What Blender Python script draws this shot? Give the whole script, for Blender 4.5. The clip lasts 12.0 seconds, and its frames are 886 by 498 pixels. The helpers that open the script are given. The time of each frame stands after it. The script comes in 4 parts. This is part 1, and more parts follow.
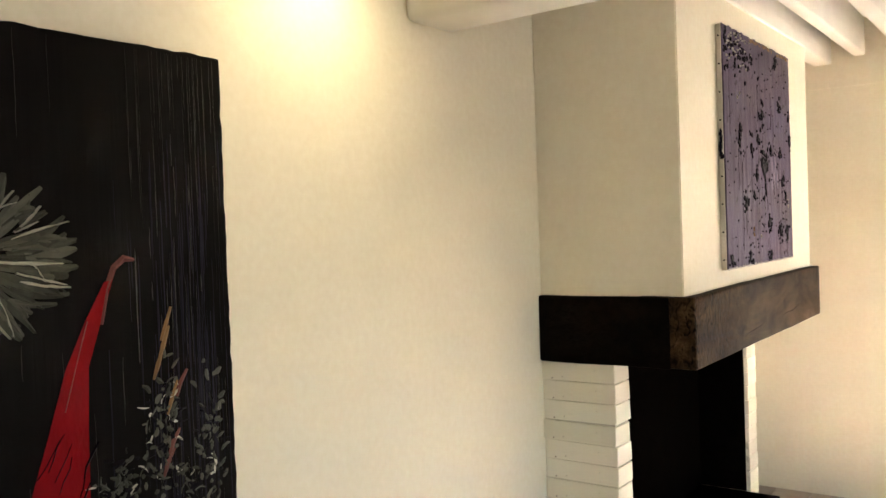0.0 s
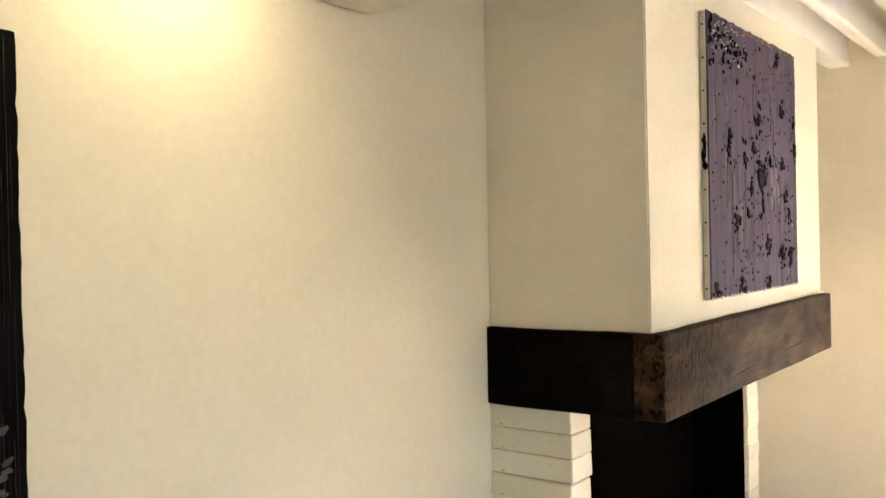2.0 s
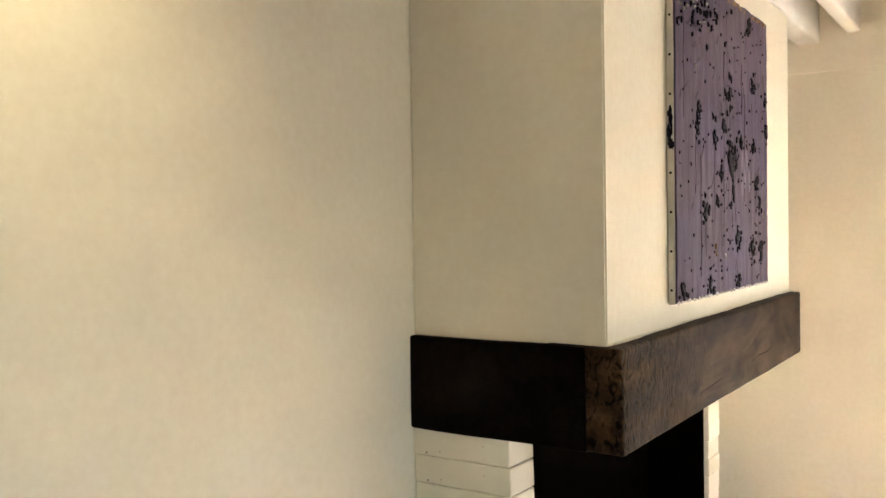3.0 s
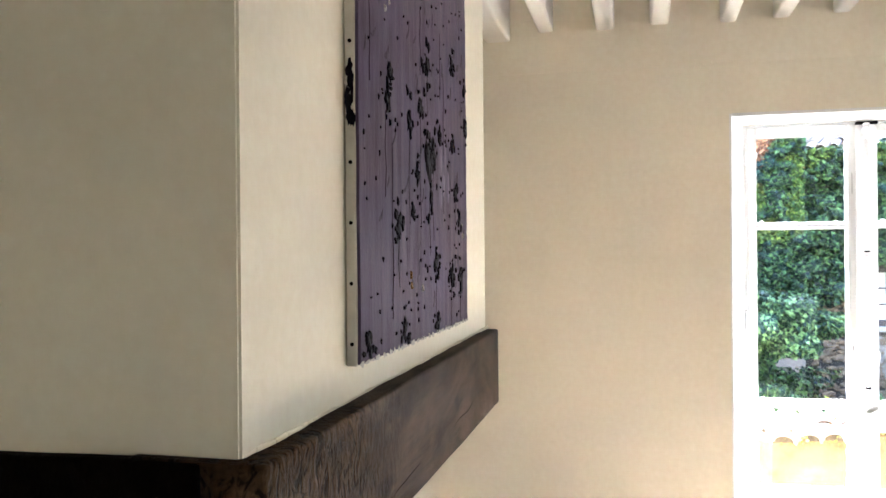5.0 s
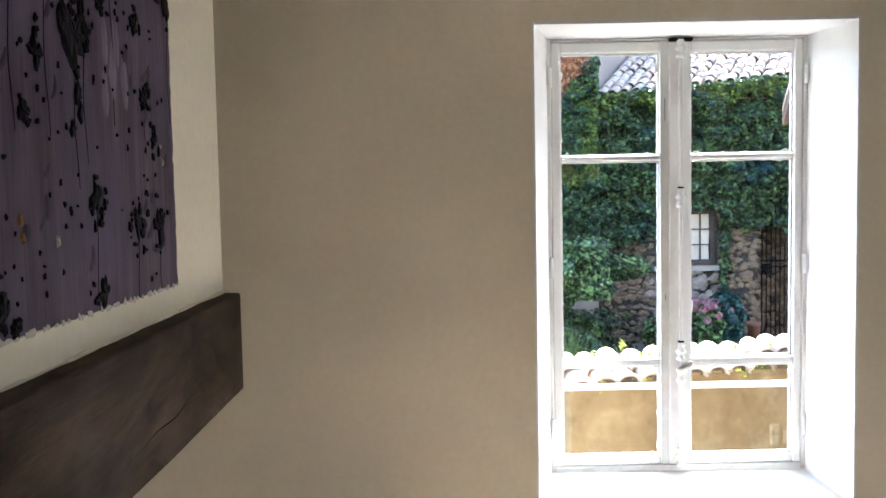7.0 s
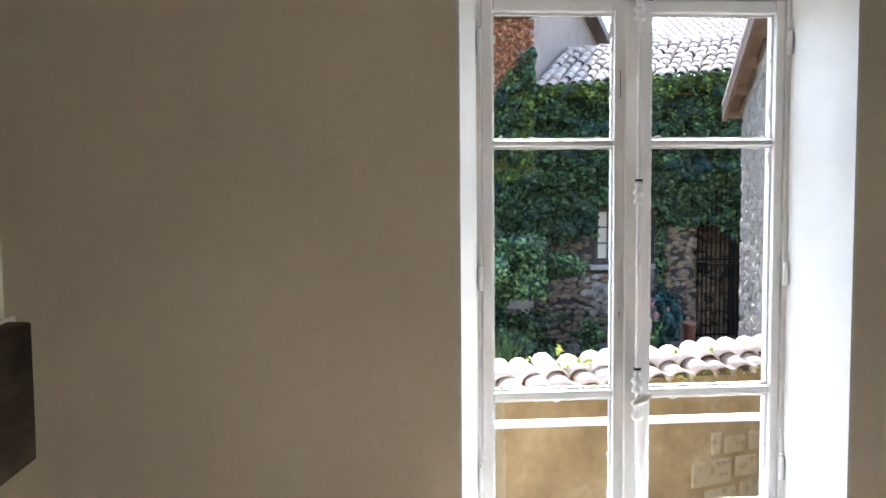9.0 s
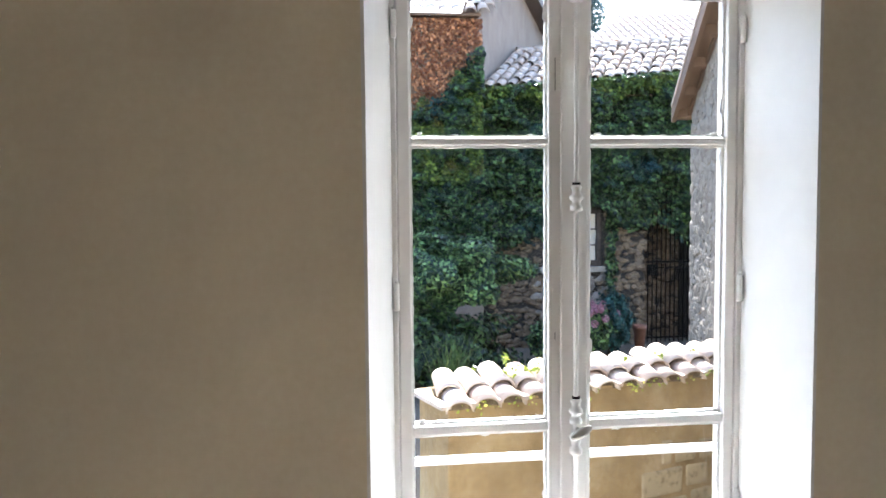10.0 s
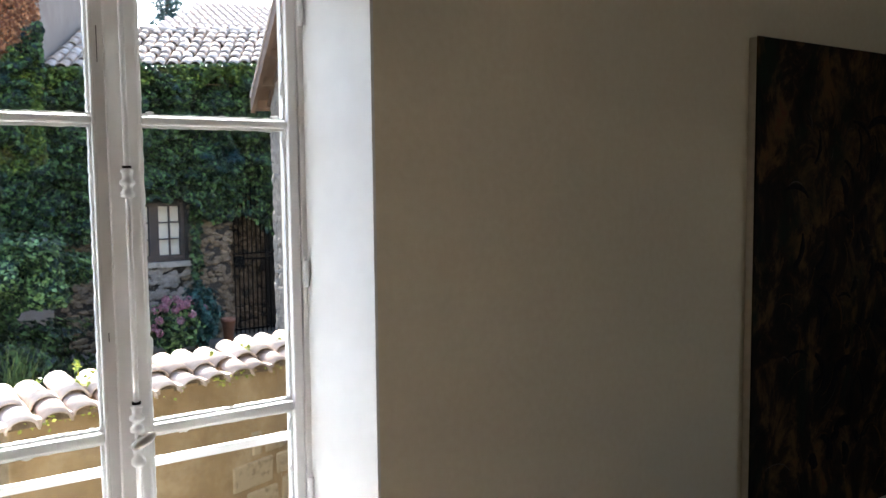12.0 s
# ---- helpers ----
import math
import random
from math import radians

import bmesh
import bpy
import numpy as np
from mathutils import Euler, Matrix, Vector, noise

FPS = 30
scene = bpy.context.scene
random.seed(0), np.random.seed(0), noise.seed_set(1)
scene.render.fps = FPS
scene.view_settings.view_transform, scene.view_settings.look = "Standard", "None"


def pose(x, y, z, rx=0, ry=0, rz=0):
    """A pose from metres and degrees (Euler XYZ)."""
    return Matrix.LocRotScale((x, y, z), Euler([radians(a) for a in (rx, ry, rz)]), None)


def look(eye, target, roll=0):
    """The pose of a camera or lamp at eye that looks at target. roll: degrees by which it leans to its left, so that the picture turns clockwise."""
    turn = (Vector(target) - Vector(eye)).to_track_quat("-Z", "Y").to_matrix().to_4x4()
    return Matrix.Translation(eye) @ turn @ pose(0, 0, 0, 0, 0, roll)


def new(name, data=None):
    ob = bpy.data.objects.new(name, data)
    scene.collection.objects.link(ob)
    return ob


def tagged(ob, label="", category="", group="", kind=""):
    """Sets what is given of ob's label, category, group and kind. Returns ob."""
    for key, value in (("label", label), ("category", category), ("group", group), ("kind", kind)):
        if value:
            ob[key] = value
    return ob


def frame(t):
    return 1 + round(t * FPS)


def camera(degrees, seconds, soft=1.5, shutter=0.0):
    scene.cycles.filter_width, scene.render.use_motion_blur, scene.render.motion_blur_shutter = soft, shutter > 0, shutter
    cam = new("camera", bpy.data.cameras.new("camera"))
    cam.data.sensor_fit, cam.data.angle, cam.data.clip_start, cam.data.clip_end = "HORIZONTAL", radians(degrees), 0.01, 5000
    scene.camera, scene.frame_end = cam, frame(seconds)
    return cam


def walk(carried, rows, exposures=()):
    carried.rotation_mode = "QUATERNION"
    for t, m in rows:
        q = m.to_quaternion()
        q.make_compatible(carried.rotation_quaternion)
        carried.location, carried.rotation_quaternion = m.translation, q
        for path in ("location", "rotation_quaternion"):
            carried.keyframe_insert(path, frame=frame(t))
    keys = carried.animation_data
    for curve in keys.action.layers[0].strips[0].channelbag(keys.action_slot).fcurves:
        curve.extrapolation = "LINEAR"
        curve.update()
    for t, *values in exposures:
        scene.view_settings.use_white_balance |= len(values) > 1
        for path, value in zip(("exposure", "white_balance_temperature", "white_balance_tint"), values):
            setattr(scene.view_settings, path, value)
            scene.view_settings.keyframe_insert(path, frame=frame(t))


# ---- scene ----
cam = camera(55.2, 12.0)

PATH = [
    (0, (1.584, -5.206, 1.631), (0.408, -3.589, 1.578), -2.1),
    (0.5, (1.564, -5.113, 1.64), (0.373, -3.508, 1.605), -1.9),
    (1, (1.519, -4.984, 1.642), (0.339, -3.369, 1.625), -1.7),
    (1.5, (1.479, -4.846, 1.644), (0.317, -3.218, 1.625), -1.2),
    (2, (1.567, -4.652, 1.644), (0.335, -3.077, 1.62), -1.3),
    (2.5, (1.488, -4.45, 1.643), (0.276, -2.859, 1.606), -1.5),
    (2.7, (1.425, -4.36, 1.647), (0.244, -2.747, 1.6), -1.2),
    (4.5, (1.148, -3.599, 1.63), (0.394, -1.747, 1.637), -1.6),
    (5, (1.044, -3.406, 1.628), (0.602, -1.455, 1.63), -0.5),
    (5.5, (1.066, -3.295, 1.604), (0.794, -1.314, 1.584), -0.9),
    (6, (1.141, -3.136, 1.596), (0.915, -1.151, 1.514), -0.6),
    (6.5, (1.132, -2.967, 1.59), (1.004, -0.974, 1.479), -1.0),
    (7, (1.098, -2.72, 1.595), (1.105, -0.723, 1.469), -1.1),
    (7.5, (1.138, -2.571, 1.584), (1.217, -0.577, 1.457), -1.8),
    (9.5, (1.246, -1.964, 1.587), (1.439, 0.022, 1.445), -0.2),
    (10, (1.328, -1.819, 1.592), (1.593, 0.158, 1.455), -0.5),
    (10.5, (1.355, -1.684, 1.582), (1.796, 0.262, 1.448), -0.3),
    (11, (1.35, -1.62, 1.585), (2.069, 0.24, 1.443), 0.0),
    (11.5, (1.374, -1.668, 1.575), (2.321, 0.088, 1.429), -0.1),
    (12, (1.426, -1.739, 1.572), (2.567, -0.105, 1.408), -0.6),
]
EXPOSURES = [(0.0, 5.05, 6350, 10), (2.5, 4.95, 6350, 10), (4.5, 4.55, 5600, 10), (5.0, 4.45, 5550, 10), (5.5, 4.22, 5650, 10), (6.5, 3.5, 5650, 10), (7.5, 2.84, 5650, 10), (9.5, 2.55, 5700, 10), (10.5, 2.52, 5750, 10), (11.2, 2.5, 5800, 10), (12.0, 2.22, 5850, 10)]
walk(cam, [(t, look(eye, target, roll)) for t, eye, target, roll in PATH], EXPOSURES)

# ---- light ----
SUN_AZ, SUN_EL = radians(13), radians(42)
world = bpy.data.worlds.new("world")
scene.world = world
world.use_nodes = True
wn = world.node_tree
sky = wn.nodes.new("ShaderNodeTexSky")
sky.sky_type = "NISHITA"
sky.sun_disc = False
sky.sun_elevation = SUN_EL
sky.sun_rotation = SUN_AZ
sky.dust_density = 2.0
wn.nodes["Background"].inputs["Strength"].default_value = 0.15
wn.links.new(sky.outputs[0], wn.nodes["Background"].inputs["Color"])
sun_to = Vector((math.sin(SUN_AZ) * math.cos(SUN_EL), math.cos(SUN_AZ) * math.cos(SUN_EL), math.sin(SUN_EL)))
sun = new("sun", bpy.data.lights.new("sun", "SUN"))
sun.data.energy, sun.data.angle, sun.data.color = 5.0, radians(0.5), (1.0, 0.95, 0.86)
sun.matrix_world = look(sun_to * 30, (0, 0, 0))
# sky light in the openings of the walls behind the camera
for at, to, wide in (((6.19, -4.25, 1.35), (0, -4.25, 1.35), 1.1),):
    day = new("window_daylight", bpy.data.lights.new("window_daylight", "AREA"))
    day.data.shape, day.data.size, day.data.size_y = "RECTANGLE", wide - 0.04, 1.5
    day.data.energy, day.data.color = 1.0, (1.0, 0.965, 0.90)
    day.matrix_world = look(at, to)


# ---- materials ----
class Mat:
    """A small builder for procedural materials."""

    def __init__(self, name, rough=0.6, metal=0.0, spec=0.5):
        self.m = bpy.data.materials.new(name)
        self.m.use_nodes = True
        self.t = self.m.node_tree
        self.b = self.t.nodes["Principled BSDF"]
        self.b.inputs["Roughness"].default_value = rough
        self.b.inputs["Metallic"].default_value = metal
        self.b.inputs["Specular IOR Level"].default_value = spec
        self.bumped = None

    def node(self, kind, **inputs):
        n = self.t.nodes.new(kind)
        for k, v in inputs.items():
            n.inputs[k.replace("_", " ")].default_value = v
        return n

    def link(self, a, b):
        self.t.links.new(a, b)

    def coords(self, scale=(1, 1, 1), which="Object"):
        c = self.node("ShaderNodeTexCoord")
        mp = self.node("ShaderNodeMapping")
        mp.inputs["Scale"].default_value = scale
        self.link(c.outputs[which], mp.inputs["Vector"])
        return mp.outputs[0]

    def noise(self, size, detail=6.0, scale=(1, 1, 1), rough=0.55, distortion=0.0):
        n = self.node("ShaderNodeTexNoise", Scale=size, Detail=detail, Roughness=rough, Distortion=distortion)
        self.link(self.coords(scale), n.inputs["Vector"])
        return n.outputs["Fac"]

    def ramp(self, fac, stops):
        r = self.node("ShaderNodeValToRGB")
        e = r.color_ramp.elements
        while len(e) < len(stops):
            e.new(0.5)
        for el, (p, c) in zip(e, stops):
            el.position, el.color = p, (*c, 1)
        self.link(fac, r.inputs[0])
        return r.outputs[0]

    def mix(self, fac, a, b, blend="MIX"):
        n = self.t.nodes.new("ShaderNodeMix")
        n.data_type, n.blend_type = "RGBA", blend
        for v, i in ((fac, 0), (a, 6), (b, 7)):
            if isinstance(v, (int, float)):
                n.inputs[i].default_value = v
            elif isinstance(v, tuple):
                n.inputs[i].default_value = (*v, 1)
            else:
                self.link(v, n.inputs[i])
        return n.outputs[2]

    def colour(self, c):
        if isinstance(c, tuple):
            self.b.inputs["Base Color"].default_value = (*c, 1)
        else:
            self.link(c, self.b.inputs["Base Color"])
        return self

    def bump(self, h, strength=0.3, distance=0.01):
        n = self.node("ShaderNodeBump", Strength=strength, Distance=distance)
        self.link(h, n.inputs["Height"])
        if self.bumped:
            self.link(self.bumped, n.inputs["Normal"])
        self.bumped = n.outputs[0]
        self.link(self.bumped, self.b.inputs["Normal"])
        return self

    def island(self):
        return self.node("ShaderNodeNewGeometry").outputs["Random Per Island"]

    def each(self):
        return self.node("ShaderNodeObjectInfo").outputs["Random"]

    def rough(self, fac, lo, hi):
        n = self.node("ShaderNodeMapRange", To_Min=lo, To_Max=hi)
        self.link(fac, n.inputs["Value"])
        self.link(n.outputs[0], self.b.inputs["Roughness"])
        return self


def plaster_material():
    k = Mat("cream_plaster", 0.85, spec=0.25)
    big = k.noise(0.9, 4)
    fine = k.noise(45, 4)
    col = k.mix(big, (0.735, 0.675, 0.53), (0.805, 0.75, 0.61))
    k.colour(k.mix(k.ramp(fine, [(0.35, (0, 0, 0)), (0.75, (1, 1, 1))]), col, (0.81, 0.76, 0.625)))
    return k.bump(k.noise(6, 3), 0.25, 0.006).bump(k.noise(120, 3), 0.10, 0.002).m


def white_paint_material():
    k = Mat("white_gloss_paint", 0.38, spec=0.4)
    k.colour(k.mix(k.noise(14, 5), (0.74, 0.735, 0.72), (0.82, 0.815, 0.80)))
    return k.bump(k.noise(60, 4, (1, 1, 0.12)), 0.18, 0.003).m


def chalk_paint_material():
    k = Mat("white_chalk_paint", 0.8, spec=0.2)
    k.colour(k.mix(k.noise(7, 6), (0.68, 0.65, 0.58), (0.82, 0.79, 0.72)))
    return k.bump(k.noise(25, 5, (1, 0.2, 1)), 0.4, 0.008).m


def brick_paint_material():
    k = Mat("white_painted_brick", 0.75, spec=0.25)
    tone = k.mix(k.each(), (0.72, 0.68, 0.56), (0.80, 0.76, 0.65))
    chips = k.ramp(k.noise(38, 6), [(0.67, (0, 0, 0)), (0.72, (1, 1, 1))])
    k.colour(k.mix(chips, tone, (0.30, 0.24, 0.19)))
    return k.bump(k.noise(30, 6), 0.5, 0.006).m


def mortar_material():
    k = Mat("painted_mortar", 0.9)
    k.colour(k.mix(k.noise(22, 5), (0.36, 0.31, 0.25), (0.66, 0.62, 0.53)))
    return k.bump(k.noise(60, 4), 0.5, 0.004).m


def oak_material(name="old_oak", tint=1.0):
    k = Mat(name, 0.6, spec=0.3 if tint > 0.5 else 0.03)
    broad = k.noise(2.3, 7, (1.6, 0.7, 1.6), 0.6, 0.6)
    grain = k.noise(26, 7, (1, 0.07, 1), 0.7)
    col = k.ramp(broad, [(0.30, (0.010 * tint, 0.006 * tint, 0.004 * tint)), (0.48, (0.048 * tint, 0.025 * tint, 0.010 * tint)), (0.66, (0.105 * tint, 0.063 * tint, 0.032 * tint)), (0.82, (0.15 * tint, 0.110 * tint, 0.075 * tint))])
    lines = k.ramp(grain, [(0.34, (0.18, 0.16, 0.14)), (0.58, (1, 1, 1))])
    col = k.mix(0.85, col, lines, "MULTIPLY")
    knots = k.ramp(k.noise(13, 4, (1, 0.5, 1)), [(0.28, (0.12, 0.1, 0.08)), (0.40, (1, 1, 1))])
    k.colour(k.mix(0.9, col, knots, "MULTIPLY"))
    k.rough(grain, 0.45, 0.8)
    k.bump(grain, 0.8, 0.008)
    return k.bump(k.noise(30, 6, (1, 0.9, 0.7)), 0.6, 0.010).m


def mantel_material():
    """Dark oak, adzed at its near end and rubbed grey and smooth farther along."""
    k = Mat("adzed_mantel_oak", 0.6, spec=0.05)
    split = k.node("ShaderNodeSeparateXYZ")
    k.link(k.coords(), split.inputs[0])
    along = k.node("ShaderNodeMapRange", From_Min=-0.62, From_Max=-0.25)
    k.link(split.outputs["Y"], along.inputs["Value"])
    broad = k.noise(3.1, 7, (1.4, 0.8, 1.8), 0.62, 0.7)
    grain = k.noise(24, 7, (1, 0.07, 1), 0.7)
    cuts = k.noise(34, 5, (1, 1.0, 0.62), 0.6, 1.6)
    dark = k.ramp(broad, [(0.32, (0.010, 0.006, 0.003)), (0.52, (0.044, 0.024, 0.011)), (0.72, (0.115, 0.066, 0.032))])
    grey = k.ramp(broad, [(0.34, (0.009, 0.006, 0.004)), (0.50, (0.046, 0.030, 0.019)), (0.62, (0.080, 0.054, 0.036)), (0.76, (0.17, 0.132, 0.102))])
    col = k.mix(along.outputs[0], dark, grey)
    col = k.mix(0.75, col, k.ramp(grain, [(0.34, (0.22, 0.19, 0.16)), (0.56, (1, 1, 1))]), "MULTIPLY")
    pits = k.mix(along.outputs[0], k.ramp(cuts, [(0.40, (0.12, 0.10, 0.08)), (0.50, (1, 1, 1))]), (1, 1, 1))
    col = k.mix(0.9, col, pits, "MULTIPLY")
    knots = k.ramp(k.noise(11, 4, (1, 0.5, 1)), [(0.27, (0.12, 0.1, 0.08)), (0.38, (1, 1, 1))])
    k.colour(k.mix(0.85, col, knots, "MULTIPLY"))
    k.rough(grain, 0.42, 0.75)
    k.bump(k.mix(along.outputs[0], cuts, (0.5, 0.5, 0.5)), 1.0, 0.011)
    return k.bump(grain, 0.6, 0.006).m


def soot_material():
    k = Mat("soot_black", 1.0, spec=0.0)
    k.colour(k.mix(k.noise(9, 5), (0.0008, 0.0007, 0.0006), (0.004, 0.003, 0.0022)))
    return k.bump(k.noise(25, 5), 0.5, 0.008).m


def floor_material():
    k = Mat("terracotta_floor_tile", 0.5)
    tone = k.mix(k.each(), (0.36, 0.27, 0.20), (0.50, 0.385, 0.29))
    k.colour(k.mix(k.noise(11, 5), tone, (0.29, 0.22, 0.165)))
    return k.bump(k.noise(40, 4), 0.25, 0.004).m


def black_canvas_material():
    k = Mat("black_oil_paint", 0.6, spec=0.06)
    streak = k.noise(34, 6, (1, 1, 0.03), 0.7)
    wide = k.noise(5, 4, (1, 1, 0.08))
    col = k.ramp(streak, [(0.44, (0.0016, 0.0010, 0.0008)), (0.64, (0.006, 0.0045, 0.0045)), (0.82, (0.05, 0.043, 0.047))])
    col = k.mix(k.ramp(wide, [(0.45, (0, 0, 0)), (0.7, (1, 1, 1))]), (0.0020, 0.0013, 0.0009), col)
    k.colour(col)
    return k.bump(streak, 0.5, 0.004).m


def violet_canvas_material():
    k = Mat("violet_oil_paint", 0.5, spec=0.12)
    drip = k.noise(26, 6, (1, 1, 0.07), 0.7)
    cloud = k.noise(4.2, 6)
    col = k.ramp(drip, [(0.30, (0.034, 0.022, 0.040)), (0.5, (0.078, 0.055, 0.090)), (0.75, (0.140, 0.115, 0.145))])
    col = k.mix(k.ramp(cloud, [(0.42, (0, 0, 0)), (0.68, (1, 1, 1))]), col, (0.086, 0.066, 0.118))
    smear = k.ramp(k.noise(11, 5, (1, 1, 0.5)), [(0.60, (0, 0, 0)), (0.70, (1, 1, 1))])
    col = k.mix(k.mix(0.45, (0, 0, 0), smear), col, (0.035, 0.027, 0.042))
    k.colour(col)
    return k.bump(drip, 0.5, 0.004).bump(k.noise(90, 3), 0.2, 0.002).m


def dark_picture_material():
    k = Mat("dark_mottled_oil_paint", 0.6, spec=0.12)
    a = k.noise(7, 9, (1, 1, 0.7), 0.72, 0.5)
    b = k.noise(6, 6, (1, 1, 0.6), 0.6, 0.5)
    col = k.ramp(a, [(0.40, (0.003, 0.002, 0.0015)), (0.50, (0.016, 0.010, 0.005)), (0.60, (0.095, 0.056, 0.020)), (0.72, (0.09, 0.020, 0.010))])
    k.colour(k.mix(k.ramp(b, [(0.52, (0, 0, 0)), (0.66, (1, 1, 1))]), col, (0.007, 0.015, 0.007)))
    return k.bump(b, 0.6, 0.006).m


def paint_material(name, lo, hi, rough=0.45):
    k = Mat(name, rough, spec=0.06)
    k.colour(k.mix(k.mix(0.5, k.island(), k.noise(40, 5, (1, 1, 0.4))), lo, hi))
    return k.bump(k.noise(70, 4, (1, 1, 0.4)), 0.6, 0.003).m


def ochre_material():
    k = Mat("ochre_lime_render", 0.9, spec=0.15)
    a = k.noise(1.6, 8, (1, 1, 1), 0.65)
    b = k.noise(9, 6)
    col = k.ramp(a, [(0.32, (0.20, 0.135, 0.065)), (0.52, (0.35, 0.245, 0.125)), (0.70, (0.46, 0.36, 0.22))])
    k.colour(k.mix(k.ramp(b, [(0.45, (0, 0, 0)), (0.75, (1, 1, 1))]), col, (0.30, 0.215, 0.12)))
    return k.bump(b, 0.5, 0.015).bump(k.noise(60, 5), 0.4, 0.004).m


def stone_material(name="pale_limestone", lo=(0.27, 0.24, 0.195), hi=(0.46, 0.425, 0.365)):
    k = Mat(name, 0.9, spec=0.15)
    tone = k.mix(k.mix(0.6, k.noise(3, 6), k.island()), lo, hi)
    k.colour(k.mix(k.ramp(k.noise(14, 6), [(0.5, (0, 0, 0)), (0.8, (1, 1, 1))]), tone, tuple(c * 0.55 for c in lo)))
    return k.bump(k.noise(8, 6), 0.6, 0.03).bump(k.noise(45, 4), 0.4, 0.006).m


def roof_tile_material():
    k = Mat("weathered_canal_tile", 0.85, spec=0.2)
    tone = k.mix(k.each(), (0.46, 0.34, 0.26), (0.66, 0.55, 0.46))
    tone = k.mix(k.mix(0.5, (0, 0, 0), k.island()), tone, (0.60, 0.53, 0.46))
    k.colour(k.mix(k.ramp(k.noise(9, 6), [(0.45, (0, 0, 0)), (0.75, (1, 1, 1))]), tone, (0.36, 0.29, 0.22)))
    return k.bump(k.noise(30, 5), 0.4, 0.006).m


def leaf_material(name, lo, hi, extra=None):
    k = Mat(name, 0.42, spec=0.3)
    mid = tuple(a * 0.72 + b * 0.28 for a, b in zip(lo, hi))
    col = k.ramp(k.island(), [(0.0, lo), (0.30, lo), (0.62, mid), (0.84, hi), (1.0, tuple(c * 1.5 for c in hi))])
    if extra:
        col = k.mix(k.ramp(k.noise(1.7, 4), [(0.56, (0, 0, 0)), (0.72, (1, 1, 1))]), col, k.mix(k.island(), extra, tuple(c * 2.2 for c in extra)))
    k.colour(col)
    return k.m


def plain_material(name, lo, hi, rough=0.6, metal=0.0, size=12.0, bump=0.2):
    k = Mat(name, rough, metal)
    n = k.noise(size, 5)
    k.colour(k.mix(n, lo, hi))
    return k.bump(n, bump, 0.004).m


def glass_material():
    k = Mat("old_window_glass", 0.02)
    k.colour((1, 1, 1))
    k.b.inputs["Transmission Weight"].default_value = 1.0
    k.b.inputs["IOR"].default_value = 1.25
    return k.m


PLASTER, WHITE, CHALK = plaster_material(), white_paint_material(), chalk_paint_material()
BRICK, MORTAR, OAK, SOOT = brick_paint_material(), mortar_material(), oak_material(), soot_material()
BLACK_OAK = oak_material("unlit_tone_oak", 0.07)
MANTEL_OAK = mantel_material()
FLOOR, GLASS = floor_material(), glass_material()
BLACK_CANVAS, VIOLET, DARK_PICTURE = black_canvas_material(), violet_canvas_material(), dark_picture_material()
OCHRE, STONE, TILE = ochre_material(), stone_material(), roof_tile_material()
RUBBLE = stone_material("brown_rubble_stone", (0.10, 0.072, 0.046), (0.24, 0.18, 0.12))
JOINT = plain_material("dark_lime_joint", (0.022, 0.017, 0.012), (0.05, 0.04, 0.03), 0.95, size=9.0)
GREY_RENDER = plain_material("grey_cement_render", (0.15, 0.115, 0.088), (0.34, 0.275, 0.22), 0.9, size=4.0)
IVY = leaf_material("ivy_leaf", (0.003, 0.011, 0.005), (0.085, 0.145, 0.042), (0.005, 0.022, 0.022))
FRINGE = leaf_material("lit_tone_ivy_leaf", (0.030, 0.060, 0.010), (0.150, 0.200, 0.035), (0.07, 0.040, 0.012))
BUSH = leaf_material("shrub_leaf", (0.008, 0.028, 0.012), (0.165, 0.265, 0.090))
CREEPER = leaf_material("russet_creeper_leaf", (0.16, 0.055, 0.022), (0.45, 0.215, 0.10))
YELLOW_LEAF = leaf_material("yellow_green_leaf", (0.30, 0.36, 0.05), (0.55, 0.55, 0.12))
TEAL = leaf_material("blue_green_leaf", (0.006, 0.030, 0.026), (0.045, 0.120, 0.105))
CONIFER = leaf_material("hazed_conifer_needle", (0.05, 0.10, 0.10), (0.10, 0.17, 0.16))
BARN_STONE = stone_material("weathered_barn_limestone", (0.20, 0.165, 0.125), (0.40, 0.345, 0.275))
SILL_STONE = stone_material("grey_limestone_block", (0.16, 0.14, 0.115), (0.33, 0.30, 0.26))
WARM_STONE = stone_material("warm_ochre_stone", (0.34, 0.26, 0.15), (0.48, 0.385, 0.25))
GRASS = leaf_material("grass_blade", (0.07, 0.12, 0.03), (0.20, 0.24, 0.08))
PINK = leaf_material("pink_petal", (0.26, 0.09, 0.13), (0.48, 0.28, 0.31))
IRON = paint_material("black_wrought_iron", (0.0015, 0.0012, 0.0012), (0.006, 0.005, 0.004), 0.8)
BRASS = plain_material("aged_steel_knob", (0.30, 0.28, 0.24), (0.48, 0.46, 0.42), 0.35, 0.9)
DARK_WOOD = plain_material("dark_brown_frame_paint", (0.028, 0.020, 0.016), (0.07, 0.05, 0.04), 0.6)
EAVE_WOOD = plain_material("weathered_eave_wood", (0.10, 0.06, 0.038), (0.24, 0.16, 0.105), 0.8, size=16.0)
TERRACOTTA = plain_material("terracotta_pot_clay", (0.16, 0.07, 0.042), (0.28, 0.13, 0.08), 0.8)
EARTH = plain_material("brown_gravel_earth", (0.08, 0.065, 0.048), (0.19, 0.16, 0.12), 0.95, size=2.5)
